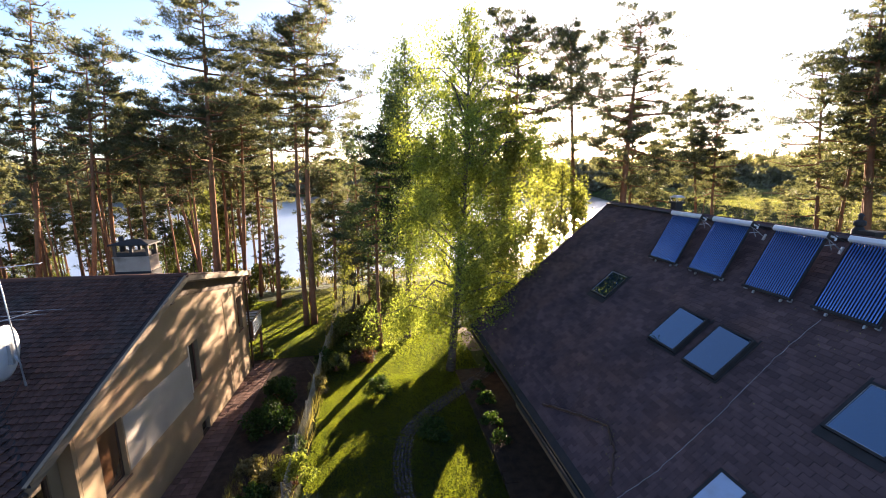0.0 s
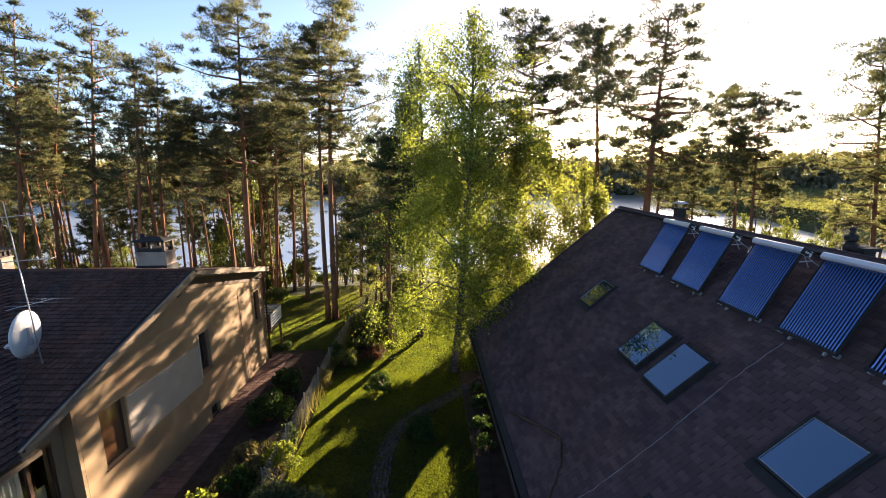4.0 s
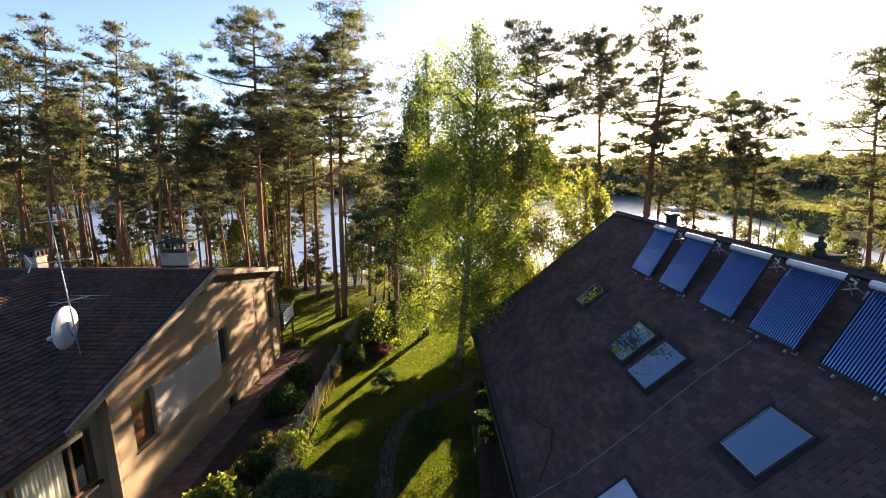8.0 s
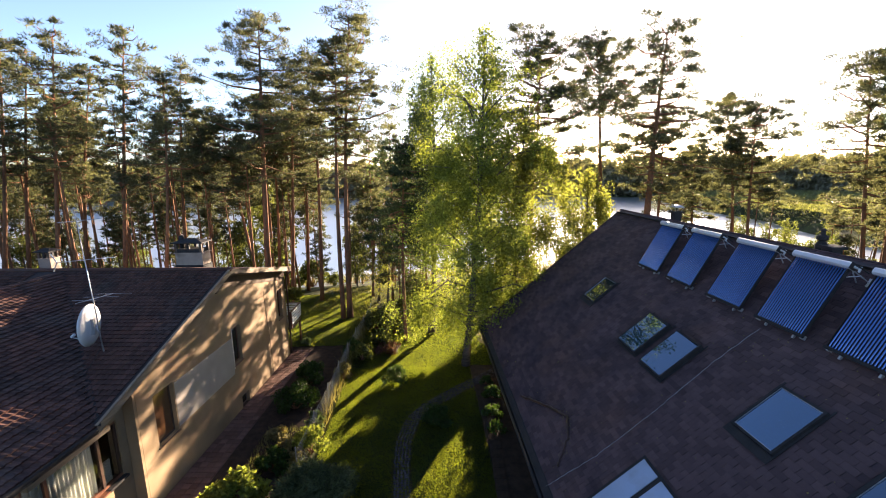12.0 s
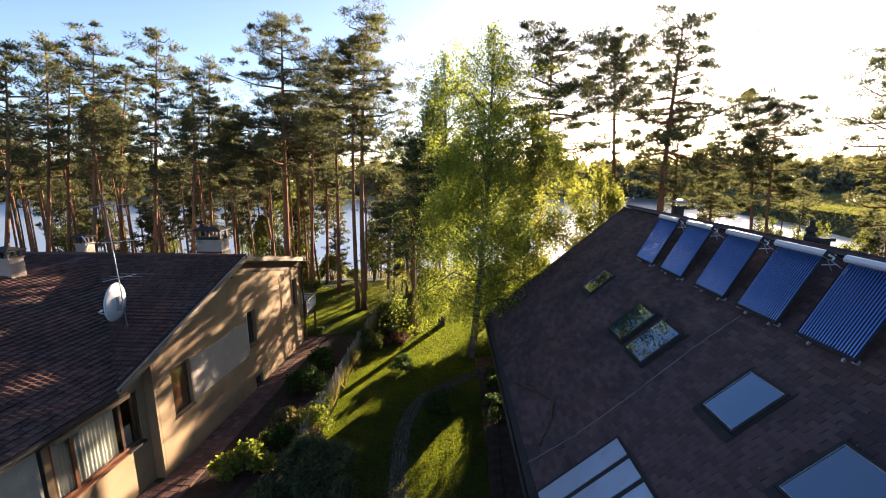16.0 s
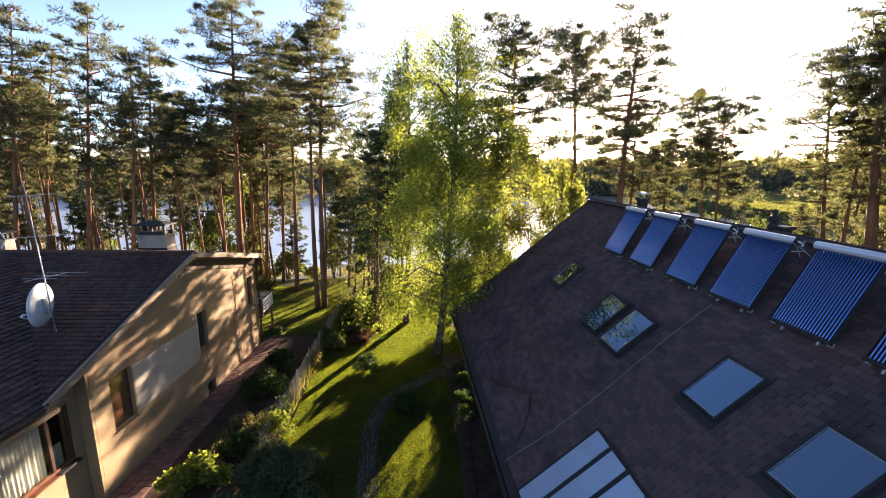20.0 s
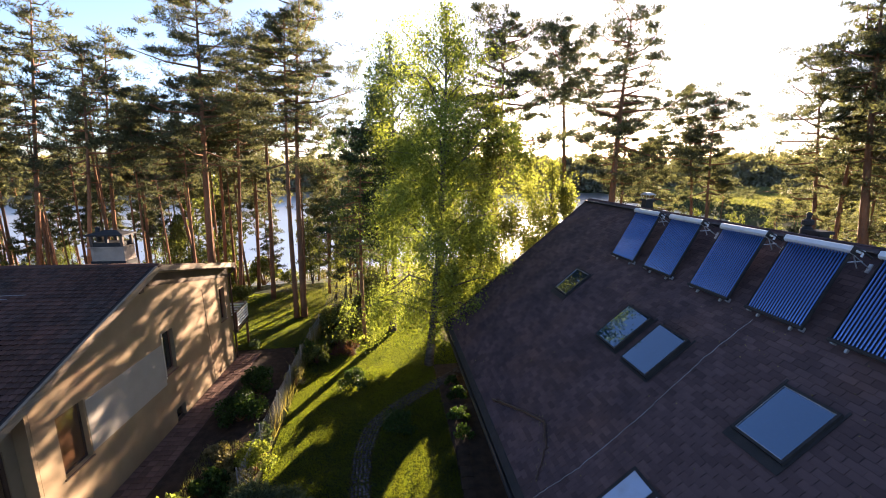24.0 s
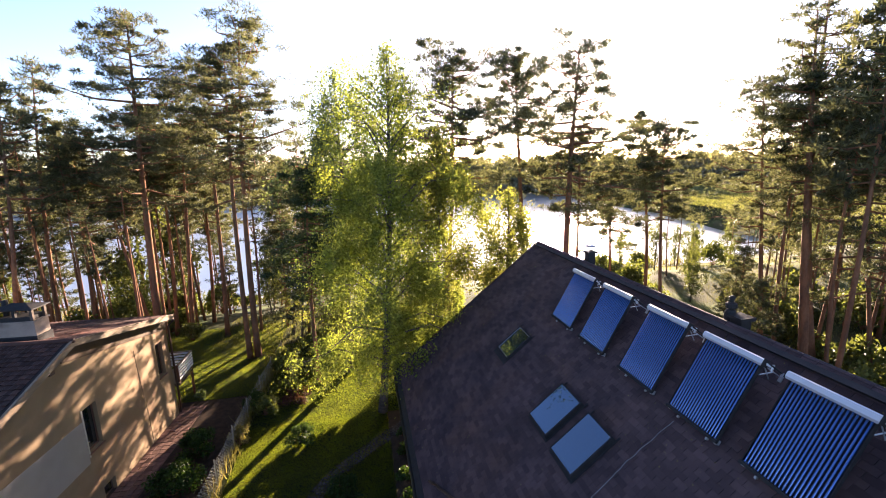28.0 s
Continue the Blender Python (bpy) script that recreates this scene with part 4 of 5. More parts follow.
def broadleaf(base, top, crown_z, radius, seed, count=16000, leaf=M_LEAF, bark=M_BIRCHBARK, size=0.13, name="birch_tree", label="tall weeping birch with hanging bright green leaves", lean_out=1.0, profile=None, limbs=34, floor=1.5):
    """A birch: rising limbs, thin hanging twigs, and leaves strung along them."""
    rng = np.random.default_rng(seed)
    bx, by = base
    bz = float(ground_z(bx, by)) - 0.15
    tx, ty, tz = top
    h = tz - bz
    root = thing(name, label, "tree", (bx, by, bz))

    def axis(k):
        w = math.sin(math.pi * k) * 0.25
        return np.array([(tx - bx) * k + w, (ty - by) * k - w * 0.5, h * k])

    ks = np.linspace(0, 0.97, 14)
    r0 = 0.010 * h + 0.03
    wood = Shape().tube([axis(k) for k in ks], [r0 * (1.3 if k == 0 else 1) * (1 - 0.93 * k) + 0.01 for k in ks], 9)
    k0 = (crown_z - bz) / h
    prof = profile or (lambda t: math.sin(math.pi * (0.12 + 0.84 * t)) ** 0.8)
    pts, turn = [], rng.random() * 6
    weight = sum(prof((i + 0.5) / limbs) ** 1.35 for i in range(limbs))
    for i in range(limbs):
        t = (i + rng.random()) / limbs
        k = k0 + (0.98 - k0) * t
        turn += 2.4 + rng.normal() * 0.4
        reach = radius * prof(t) * (0.6 + 0.55 * rng.random())
        d = np.array([math.cos(turn), math.sin(turn), 0.0])
        a = axis(max(k - 0.06, k0 * 0.8))
        m = a + d * reach * 0.5 + np.array([0, 0, reach * (0.5 if t > 0.2 else 0.22)])
        e = a + d * reach + np.array([0, 0, reach * (0.1 if t < 0.2 else 0.55 if t < 0.85 else 0.9)])
        wood.tube([a, m, e], [0.014 + 0.010 * reach, 0.010 + 0.006 * reach, 0.006], 5, caps=False)
        heads = [(0.2 + 0.85 * rng.random(), rng.normal(size=3) * np.array([0.5, 0.5, 0.3]) * (0.4 + 0.2 * radius)) for _ in range(5)]
        for s in range(int(count / 11 * (0.15 + 1.7 * rng.random()) * prof(t) ** 1.35 / weight * (0.5 + rng.random()) * (1.75 - 0.85 * min(t / 0.4, 1.0)))):
            q, shift = heads[int(rng.integers(5))]
            p = a + (m - a) * 2 * q if q < 0.5 else m + (e - m) * (2 * q - 1)
            p = p + shift + rng.normal(size=3) * np.array([0.17, 0.17, 0.2]) * (0.5 + 0.2 * radius)
            n = 11
            drop = (0.3 + 1.1 * rng.random()) * (1.6 if t < 0.3 else 1) * lean_out * (0.5 + 0.25 * radius)
            out = d * 0.15 + rng.normal(size=3) * 0.18
            f = np.linspace(0, 1, n)[:, None]
            pts.append(p + out * f * drop - np.array([0, 0, 1.0]) * f ** 1.4 * drop + rng.normal(size=(n, 3)) * 0.12)
    for _ in range(int(count / 400)):
        k = 0.86 + 0.14 * rng.random()
        f = np.linspace(0, 1, 11)[:, None]
        p = axis(k) + rng.normal(size=3) * np.array([0.9, 0.9, 0.3]) * (1.06 - k) * radius
        pts.append(p - np.array([0, 0, 0.8]) * f ** 1.3 + rng.normal(size=(11, 3)) * 0.08)
    part("trunk", wood, bark, root, smooth=True)
    pts = np.concatenate(pts)
    me = soup("crown", leaves(rng, pts[pts[:, 2] > floor + 0.5 * np.sin(pts[:, 0] * 2.3)], size), 4, leaf)
    part("crown", me, leaf, root)
    return root


# pines behind the rendered house
LEFT_PINE = "tall slim pine in the dense stand behind the tiled roof"
stand = []
for i, (b, t, c, r) in enumerate([((-27.0, 23.3), (-24.9, 25.4, 20.0), 11.6, 2.9), ((-27.6, 27.1), (-25.5, 29.0, 21.2), 11.6, 2.5), ((-28.5, 30.4), (-26.5, 32.1, 21.2), 11.8, 2.6),
                                  ((-24.1, 27.6), (-22.2, 29.2, 21.5), 11.6, 2.7), ((-27.0, 34.3), (-24.9, 35.9, 20.9), 11.1, 2.6), ((-20.6, 29.2), (-18.5, 30.6, 22.2), 11.6, 2.6),
                                  ((-17.1, 27.9), (-15.3, 29.0, 18.9), 10.5, 3.3), ((-19.9, 36.8), (-18.5, 37.5, 21.8), 12.8, 2.4), ((-18.0, 37.8), (-17.4, 38.1, 16.4), 8.8, 2.4)]):
    stand.append(pine(b, t, c, r * 0.86, 11 + i, label=LEFT_PINE, coarse=1.2, per=34, limbs=25))
pine((-10.9, 32.3), (-9.9, 32.6, 23.4), 11.4, 4.3, 31, per=50, limbs=42, trunk_r=0.27, label="large dark pine with a dense tiered crown")
pine((-11.8, 37.3), (-11.3, 37.5, 18.8), 12.5, 2.3, 32)
stand.append(pine((-10.4, 36.7), (-9.1, 37.2, 20.5), 12.0, 2.7, 33))
stand.append(pine((-12.7, 35.9), (-14.6, 35.0, 17.0), 9.0, 3.5, 34, per=55))
pine((-4.6, 31.1), (-4.0, 31.2, 21.6), 13.2, 2.3, 35, trunk_r=0.18, label="slim pine standing close beside its taller neighbour")
pine((-4.1, 31.3), (-3.0, 31.4, 23.2), 11.6, 4.2, 36, per=44, limbs=42, trunk_r=0.21, label="tall pine with a reddish trunk and wide flat top")
stand.append(pine((-10.1, 41.0), (-9.5, 41.2, 18.0), 8.6, 2.7, 37))
small = pine((-3.1, 38.5), (-2.8, 38.6, 11.9), 2.9, 2.1, 38, coarse=1.7, label="young pine on the bank above the lake")
pine((-7.5, 36.0), (-7.1, 36.1, 21.8), 13.0, 2.6, 171, limbs=34, trunk_r=0.17, label="tall pine between its larger neighbours on the bank")
for i, (x, y, h, c, r) in enumerate([(-5.0, 36.6, 16.4, 8.0, 1.6), (-2.9, 36.9, 14.8, 6.0, 1.5), (-0.9, 35.2, 16.2, 7.4, 1.6), (-10.9, 39.3, 17.4, 8.0, 1.8)]):
    pine((x, y), (x + 0.2, y, h), c, r, 173 + i, per=30, limbs=26, trunk_r=0.1, label="slim half-grown pine on the bank above the lake")
# trees between the houses
pine((0.7, 26.2), (1.0, 26.1, 14.2), 6.3, 2.1, 41, needle=M_SPRUCE, label="dark conifer with drooping branches behind the birch", spread_z=-0.6, per=48, limbs=34)
broadleaf((2.5, 27.4), (2.8, 27.4, 19.8), 8.6, 3.3, 42, 40000, leaf=M_PALELEAF, size=0.125, label="slender pale green birch behind the larger one", limbs=40)
broadleaf((4.5, 22.1), (5.6, 22.2, 19.8), 3.6, 4.5, 43, 112000, size=0.105, floor=2.3, label="tall weeping birch with hanging bright green leaves", limbs=70,
          profile=lambda t: float(np.interp(t, [0, 0.08, 0.25, 0.45, 0.62, 0.81, 0.92, 1], [0.95, 1.06, 1.04, 0.97, 0.88, 0.66, 0.46, 0.2])))
broadleaf((7.6, 24.4), (8.3, 24.2, 16.2), 4.4, 2.7, 46, 26000, leaf=M_YOUNGLEAF, size=0.14, label="younger birch with sunlit yellow-green leaves", limbs=38)
pine((8.7, 26.8), (9.8, 26.4, 20.2), 11.6, 3.6, 44, limbs=50, label="pine with an open flat-topped crown", per=42)
broadleaf((14.0, 29.6), (14.5, 29.5, 12.4), 4.0, 2.5, 45, 15000, leaf=M_YOUNGLEAF, size=0.16, label="young birch with yellow-green leaves lit from behind")
# the tallest is added behind the birch to shade the tiled roof
for i, (x, y, h, r) in enumerate([(2.3, 35.4, 15.5, 2.6), (4.4, 39.0, 12.0, 1.8), (-1.0, 40.5, 10.0, 1.4), (0.1, 30.6, 9.6, 1.7)]):
    pine((x, y), (x + 0.2, y, h), 3.0, r, 140 + i, per=36, limbs=30, trunk_r=0.08, label="thin young pine on the bank between the houses, some added for shade")
for i, (x, y, h, r) in enumerate([(8.6, 45.0, 9.5, 2.0), (10.0, 50.5, 12.5, 2.4), (1.8, 50.0, 12.0, 2.2)]):
    pine((x, y), (x + 0.3, y, h - 3), 3.6, r, 160 + i, per=30, limbs=24, trunk_r=0.1, label="slim pine low on the bank")
for i, (x, y, h) in enumerate([(-1.3, 33.4, 7.6), (-2.2, 35.2, 8.4)]):
    broadleaf((x, y), (x + 0.2, y, h), 2.2, 1.5, 48 + i, 1700, leaf=M_YOUNGLEAF, size=0.13, label="thin young birch on the bank above the lake", limbs=18)
# pines beyond the shingled roof
pine((16.7, 30.4), (15.4, 30.9, 21.5), 15.0, 2.9, 51, per=46, limbs=36, trunk_r=0.22, label="pine with a long bare trunk and sparse crown", low=(0.55, 0.6))
pine((17.8, 26.6), (18.0, 26.4, 21.0), 10.6, 4.2, 52, per=38, limbs=46, trunk_r=0.29, label="tall pine with an open sunlit crown beyond the ridge")
stand.append(pine((19.8, 29.0), (19.7, 29.0, 16.2), 9.5, 2.4, 53))
pine((25.5, 32.6), (24.9, 33.0, 13.8), 7.0, 2.3, 54)
pine((26.4, 29.6), (25.2, 30.4, 17.3), 10.2, 2.2, 55, limbs=32, per=46)
pine((26.3, 27.2), (25.6, 27.7, 16.4), 9.4, 2.4, 56, limbs=34, per=46)
stand.append(pine((30.3, 22.4), (29.1, 23.7, 18.7), 8.0, 3.6, 57, per=44, limbs=34))
pine((30.0, 19.3), (28.9, 20.8, 21.8), 10.5, 2.7, 58, column=True, spread_z=0.7, per=32, limbs=25, trunk_r=0.26, label="tall pine of a pair with a ragged open crown")
pine((31.8, 20.2), (30.7, 21.7, 22.8), 11.0, 2.8, 59, column=True, spread_z=0.7, per=32, limbs=26, trunk_r=0.27, label="tall pine of a pair with a ragged open crown")
pine((33.3, 17.9), (32.2, 19.6, 14.7), 5.5, 3.8, 60, per=46, limbs=30)

# the woods further off: more of the same pines, each turned and scaled
rng = np.random.default_rng(77)
taken = []


def scatter(n, x0, x1, y0, y1, s0, s1, sources, group, label, fits=lambda x, y: True, gap=2.2):
    made = 0
    for _ in range(n * 30):
        if made == n:
            break
        x, y = x0 + (x1 - x0) * rng.random(), y0 + (y1 - y0) * rng.random()
        if not fits(x, y) or y > near_shore(x) - 4 or any((x - a) ** 2 + (y - b) ** 2 < gap * gap for a, b in taken):
            continue
        taken.append((x, y))
        s = s0 + (s1 - s0) * rng.random()
        src = sources[int(rng.integers(len(sources)))]
        ob = copy_thing(src, pose(x, y, float(ground_z(x, y)) - 0.15, 0, 0, 360 * rng.random()) @ Matrix.Diagonal((s, s, s * (0.92 + 0.2 * rng.random()), 1)))
        tagged(ob, label, "tree", group)
        made += 1


sapling = broadleaf((-14.5, 44.0), (-14.3, 44.0, 11.0), 3.2, 2.4, 145, 3800, leaf=M_YELLOWSHRUB, size=0.26, label="young yellow-green birch on the wooded bank", limbs=24)
upright = [pine((-31.0 - 3.1 * i, 41.0 + 3.0 * i), (-31.0 - 3.1 * i, 41.1 + 3.0 * i, 18.5 + i), 11.5, 2.0, 90 + i, trunk_r=0.13, coarse=2.2, limbs=26, label="slim upright pine on the wooded bank") for i in range(3)]
scatter(46, -60, -10, 38, 58, 0.68, 0.9, upright, "pine woods by the lake", "slim pine among many on the wooded bank", gap=1.7)
scatter(16, -50, -29, 18, 40, 0.6, 0.82, upright, "pine woods by the lake", "slim pine among many on the wooded bank")
scatter(28, -50, -9, 36, 57, 0.35, 0.66, upright, "low pines under the tall stand", "half-grown pine under the taller trees", gap=1.4)
scatter(24, 33, 80, 6, 52, 0.75, 1.05, upright, "pine woods beyond the shingled house", "pine among many beyond the shingled house", lambda x, y: x > 1.35 * y + 8)
scatter(4, 34, 60, 30, 60, 0.35, 0.5, upright, "shore pines", "small pine near the water", gap=3.5)
scatter(12, -48, -9, 38, 57, 0.4, 0.85, [small], "undergrowth pines by the lake", "bushy young pine under the tall stand", gap=1.3)
scatter(14, -44, -12, 37, 57, 0.35, 0.75, [sapling], "birches under the pines", "young yellow-green birch under the pines", gap=1.6)
scatter(20, 32, 84, 24, 66, 0.3, 0.62, upright, "young pines by the water", "young pine among grass near the water", gap=2.6)
scatter(16, 30, 80, 26, 64, 0.3, 0.6, [sapling], "young birches by the water", "small yellow-green birch near the water", gap=2.6)
scatter(7, -10, 2, 42, 57, 0.5, 0.9, [small], "young bank trees", "young pine on the bank above the lake", gap=2.8)
scatter(5, -9, 0, 40, 57, 0.35, 0.6, [sapling], "young bank birches", "small yellow-green birch on the bank", gap=3.0)

lean = pine((-22.5, 33.5), (-22.2, 33.8, 17.5), 12.6, 1.3, 95, per=22, limbs=11, trunk_r=0.12, label="thin pine with a long bare trunk in the near stand")
scatter(26, -38, -10, 27, 42, 0.72, 0.95, [lean], "slim pines of the near stand", "thin pine with a long bare trunk in the near stand", gap=1.7)
scatter(34, 27, 58, 6, 34, 0.7, 1.0, upright, "slim pines beside the shingled house", "slim pine with a long thin trunk among bright bushes", lambda x, y: x > 0.75 * y + 14, gap=2.1)
scatter(14, 27, 50, 8, 34, 0.3, 0.6, [small], "young pines beside the shingled house", "young bushy pine under the tall pines", lambda x, y: x > 0.7 * y + 13, gap=1.8)

# a pale meadow on the right-hand bank
rng = np.random.default_rng(5)
n = 80000
mx = rng.uniform(86, 180, n)
my = rng.uniform(50, 185, n)
p = np.stack([mx, my, ground_z(mx, my)], 1)[my < near_shore(mx) - 3]
n = len(p)
w = np.stack([rng.uniform(0.08, 0.24, n), rng.normal(size=n) * 0.12, np.zeros(n)], 1)
meadow = part("meadow_grass", soup("meadow_grass", np.stack([p - w, p + w, p + np.stack([rng.normal(size=n) * 0.3, rng.normal(size=n) * 0.3, rng.uniform(0.25, 0.65, n)], 1)], 1), 3, M_MEADOW), M_MEADOW)
tagged(meadow, "pale sunlit meadow grass beside the lake", "grass", kind="stuff")


# ---- woods on the far shore, reeds ----
rng = np.random.default_rng(3)
cx = rng.uniform(-420, 330, 2600)
cy = far_shore(cx) + 4 + rng.random(2600) ** 2 * 70
keep = (cy > near_shore(cx) - 2) | (cx > 110)
cx, cy = cx[keep], cy[keep]
hh = rng.uniform(8, 17, len(cx))
lev = 7
k = np.repeat(np.arange(len(cx)), lev)
q = np.tile(np.arange(lev) / (lev - 1), len(cx))
cent = np.stack([cx[k] + rng.normal(size=len(k)) * 1.0, cy[k] + rng.normal(size=len(k)), ground_z(cx, cy)[k] + 1.5 + hh[k] * q], 1)
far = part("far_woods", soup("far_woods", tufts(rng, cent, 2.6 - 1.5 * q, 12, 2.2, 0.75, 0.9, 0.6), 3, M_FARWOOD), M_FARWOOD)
tagged(far, "mixed woods along the far lake shore, haze put into their colour", "woods", kind="stuff")
n = 9000
rx = rng.uniform(-70, 60, n)
ry = near_shore(rx) - 3 + rng.random(n) * 4.5
p = np.stack([rx, ry, ground_z(rx, ry)], 1)
w = rng.normal(size=(n, 3)) * 0.03
tip = p + np.stack([rng.normal(size=n) * 0.2, rng.normal(size=n) * 0.2, 0.8 + 0.9 * rng.random(n)], 1)
reeds = part("reeds", soup("reeds", np.stack([p - w, p + w, tip], 1), 3, M_REED), M_REED)
tagged(reeds, "dry tan reeds along the lake edge", "reeds", kind="stuff")


# ---- shrubs ----
def shrub(x, y, r, h, seed, leaf, count=2600, size=0.09, name="shrub", label="dense green garden shrub", flat=1.0, conifer=False):
    """Stems from one root and leaves in uneven lumps."""
    rng = np.random.default_rng(seed)
    z = float(ground_z(x, y))
    ob = thing(name, label, "shrub", (x, y, z))
    wood, pts = Shape(), []
    lumps = max(6, int(9 * r))
    for i in range(lumps):
        a = 2.4 * i + rng.normal() * 0.3
        q = math.sqrt((i + 0.5) / lumps)
        c = np.array([math.cos(a) * r * q * 0.8, math.sin(a) * r * q * 0.8, h * (0.35 + 0.55 * (1 - q * q)) * (0.8 + 0.35 * rng.random())])
        wood.tube([(0, 0, -0.05), tuple(c * np.array([0.5, 0.5, 0.55])), tuple(c)], [0.03, 0.02, 0.008], 5, caps=False)
        m = int(count / lumps)
        d = rng.normal(size=(m, 3))
        d /= np.linalg.norm(d, axis=1, keepdims=True)
        lump = 0.42 * r * (0.7 + 0.5 * rng.random())
        g = c + d * (rng.random((m, 1)) ** 0.4) * np.array([lump, lump, lump * 0.8 * flat])
        pts.append(g[g[:, 2] > 0.02])
    part("stem", wood, M_BARK, ob, smooth=True)
    g = np.concatenate(pts)
    me = soup("foliage", tufts(rng, g, np.full(len(g), 0.05), 2, size * 1.6, size * 0.16, 0.7, 0.2), 3, leaf) if conifer else soup("foliage", leaves(rng, g, size, 0.1), 4, leaf)
    part("foliage", me, leaf, ob)
    return ob


shrub(-1.9, 11.1, 1.3, 1.6, 201, M_JUNIPER, 10500, 0.14, label="wide dark blue-green juniper beside the fence", conifer=True)
shrub(-0.75, 10.0, 0.8, 0.9, 202, M_JUNIPER, 4500, 0.14, label="low dark blue-green juniper", conifer=True)
shrub(-3.2, 9.8, 0.9, 0.9, 203, M_JUNIPER, 4500, 0.14, label="low dark blue-green juniper", conifer=True)
shrub(-5.0, 11.9, 1.0, 0.9, 204, M_LEAF, 3000, 0.16, label="leafy light green shrub by the paving")
shrub(-4.2, 13.3, 0.7, 0.9, 205, M_SHRUB, 2000, 0.12, label="leafy green shrub by the paving")
shrub(-5.6, 11.6, 0.6, 0.8, 206, M_LEAF, 1500, 0.12, label="leafy green shrub by the paving")
shrub(-4.6, 17.9, 1.1, 1.3, 207, M_SHRUB, 3600, 0.11, label="dark rounded shrub between wall and fence")
shrub(-4.5, 20.4, 0.9, 1.2, 208, M_SHRUB, 3000, 0.11, label="dark rounded shrub between wall and fence")
for i, (x, y, r) in enumerate([(-3.9, 14.9, 0.6), (-3.6, 13.9, 0.5), (-4.7, 15.6, 0.55)]):
    shrub(x, y, r, 0.3, 280 + i, M_REED, 700, 0.12, label="low yellowish ground plants on bare soil beside the fence")
shrub(-2.9, 14.4, 0.8, 1.2, 209, M_LEAF, 2200, 0.1, label="light green climber over the fence")
shrub(-3.1, 16.0, 0.45, 1.0, 210, M_PALELEAF, 1000, 0.1, label="light green climber over the fence")
shrub(-2.7, 20.8, 0.5, 1.1, 211, M_REED, 900, 0.1, label="dry tan climber hanging on the fence")
shrub(-2.6, 23.6, 0.6, 1.3, 212, M_SHRUB, 1400, 0.1, label="thin shrub growing through the fence")
shrub(0.3, 20.3, 0.75, 0.9, 213, M_SHRUB, 2200, 0.09, label="small loose shrub on the lawn")
shrub(2.6, 16.2, 0.8, 0.7, 214, M_SHRUB, 3000, 0.08, label="low dark clipped shrub beside the path")
# added out of sight behind the roof to shade the lawn and soil strip
for i, (x, y, r, h) in enumerate([(8.2, 27.4, 1.0, 2.4), (8.9, 28.6, 1.0, 3.0), (7.0, 21.3, 0.8, 1.0), (7.9, 22.6, 0.9, 1.1), (8.8, 21.8, 0.9, 1.2)]):
    shrub(x, y, r, h, 220 + i, M_SHRUB, 6000, 0.15, label="dense dark shrub added behind the shingled house to cast shade")
# added bushes, mostly hidden by the birch, tall enough to darken the lawn
for i, (x, y, r, h) in enumerate([(6.9, 29.4, 1.1, 4.3), (8.5, 30.4, 1.3, 4.4), (9.9, 30.2, 1.4, 4.2), (10.8, 33.0, 1.6, 4.4)]):
    shrub(x, y, r, h, 260 + i, M_LEAF, 5200, 0.2, label="tall dense bush added behind the birch to shade the lawn")
shrub(-2.0, 23.2, 0.8, 1.0, 217, M_YELLOWSHRUB, 2200, 0.12, label="bright yellow-green shrub beside the fence")
shrub(-0.4, 24.4, 0.95, 0.5, 218, M_BROWNPLANT, 1600, 0.1, label="low red-brown plants on bare soil")
for i, (x, y) in enumerate([(5.25, 15.2), (5.45, 19.6)]):
    shrub(x, y, 0.4, 0.55, 270 + i, M_SHRUB, 300, 0.12, label="small loose plant in the dark strip under the eave")
shrub(5.3, 16.6, 0.5, 0.6, 215, M_SHRUB, 1000, 0.1, label="low plant under the eave")
shrub(5.5, 18.2, 0.45, 0.7, 216, M_SHRUB, 900, 0.1, label="low plant under the eave")
for i, (x, y, r, h) in enumerate([(-1.6, 28.5, 1.2, 1.5), (0.4, 30.2, 1.4, 1.8), (1.8, 33.4, 1.5, 2.0), (1.2, 36.8, 1.6, 2.2), (-13.0, 40.8, 1.4, 1.4), (-0.9, 25.4, 0.8, 0.9), (-0.2, 27.4, 0.9, 1.2)]):
    shrub(x, y, r, h, 230 + i, M_YELLOWSHRUB, 3000, 0.15, label="bright green shrub on the bank lit from behind")
rng = np.random.default_rng(91)
shrub_a = shrub(-17.0, 41.0, 1.6, 2.2, 250, M_YELLOWSHRUB, 1500, 0.24, label="bright undergrowth between the pine trunks")
for i in range(108):
    x, y = (rng.uniform(-46, -10), rng.uniform(37, 57)) if i < 30 else (rng.uniform(-36, -9), rng.uniform(31, 43)) if i > 95 else (rng.uniform(22, 52), rng.uniform(6, 32)) if i < 66 else (rng.uniform(26, 66), rng.uniform(26, 66))
    s = rng.uniform(0.6, 1.25)
    copy_thing(shrub_a, pose(x, y, float(ground_z(x, y)), 0, 0, rng.uniform(0, 360)) @ Matrix.Diagonal((s, s, s * rng.uniform(0.8, 1.3), 1)))
shrub_b = shrub(25.5, 14.5, 1.5, 1.7, 251, M_YELLOWSHRUB, 1500, 0.22, label="yellow-green bush under the pines beside the shingled house")
for i in range(44):
    x = rng.uniform(22, 48)
    y = rng.uniform(3, 34)
    s = rng.uniform(0.5, 1.15)
    copy_thing(shrub_b, pose(x, y, float(ground_z(x, y)), 0, 0, rng.uniform(0, 360)) @ Matrix.Diagonal((s, s, s * rng.uniform(0.7, 1.2), 1)))

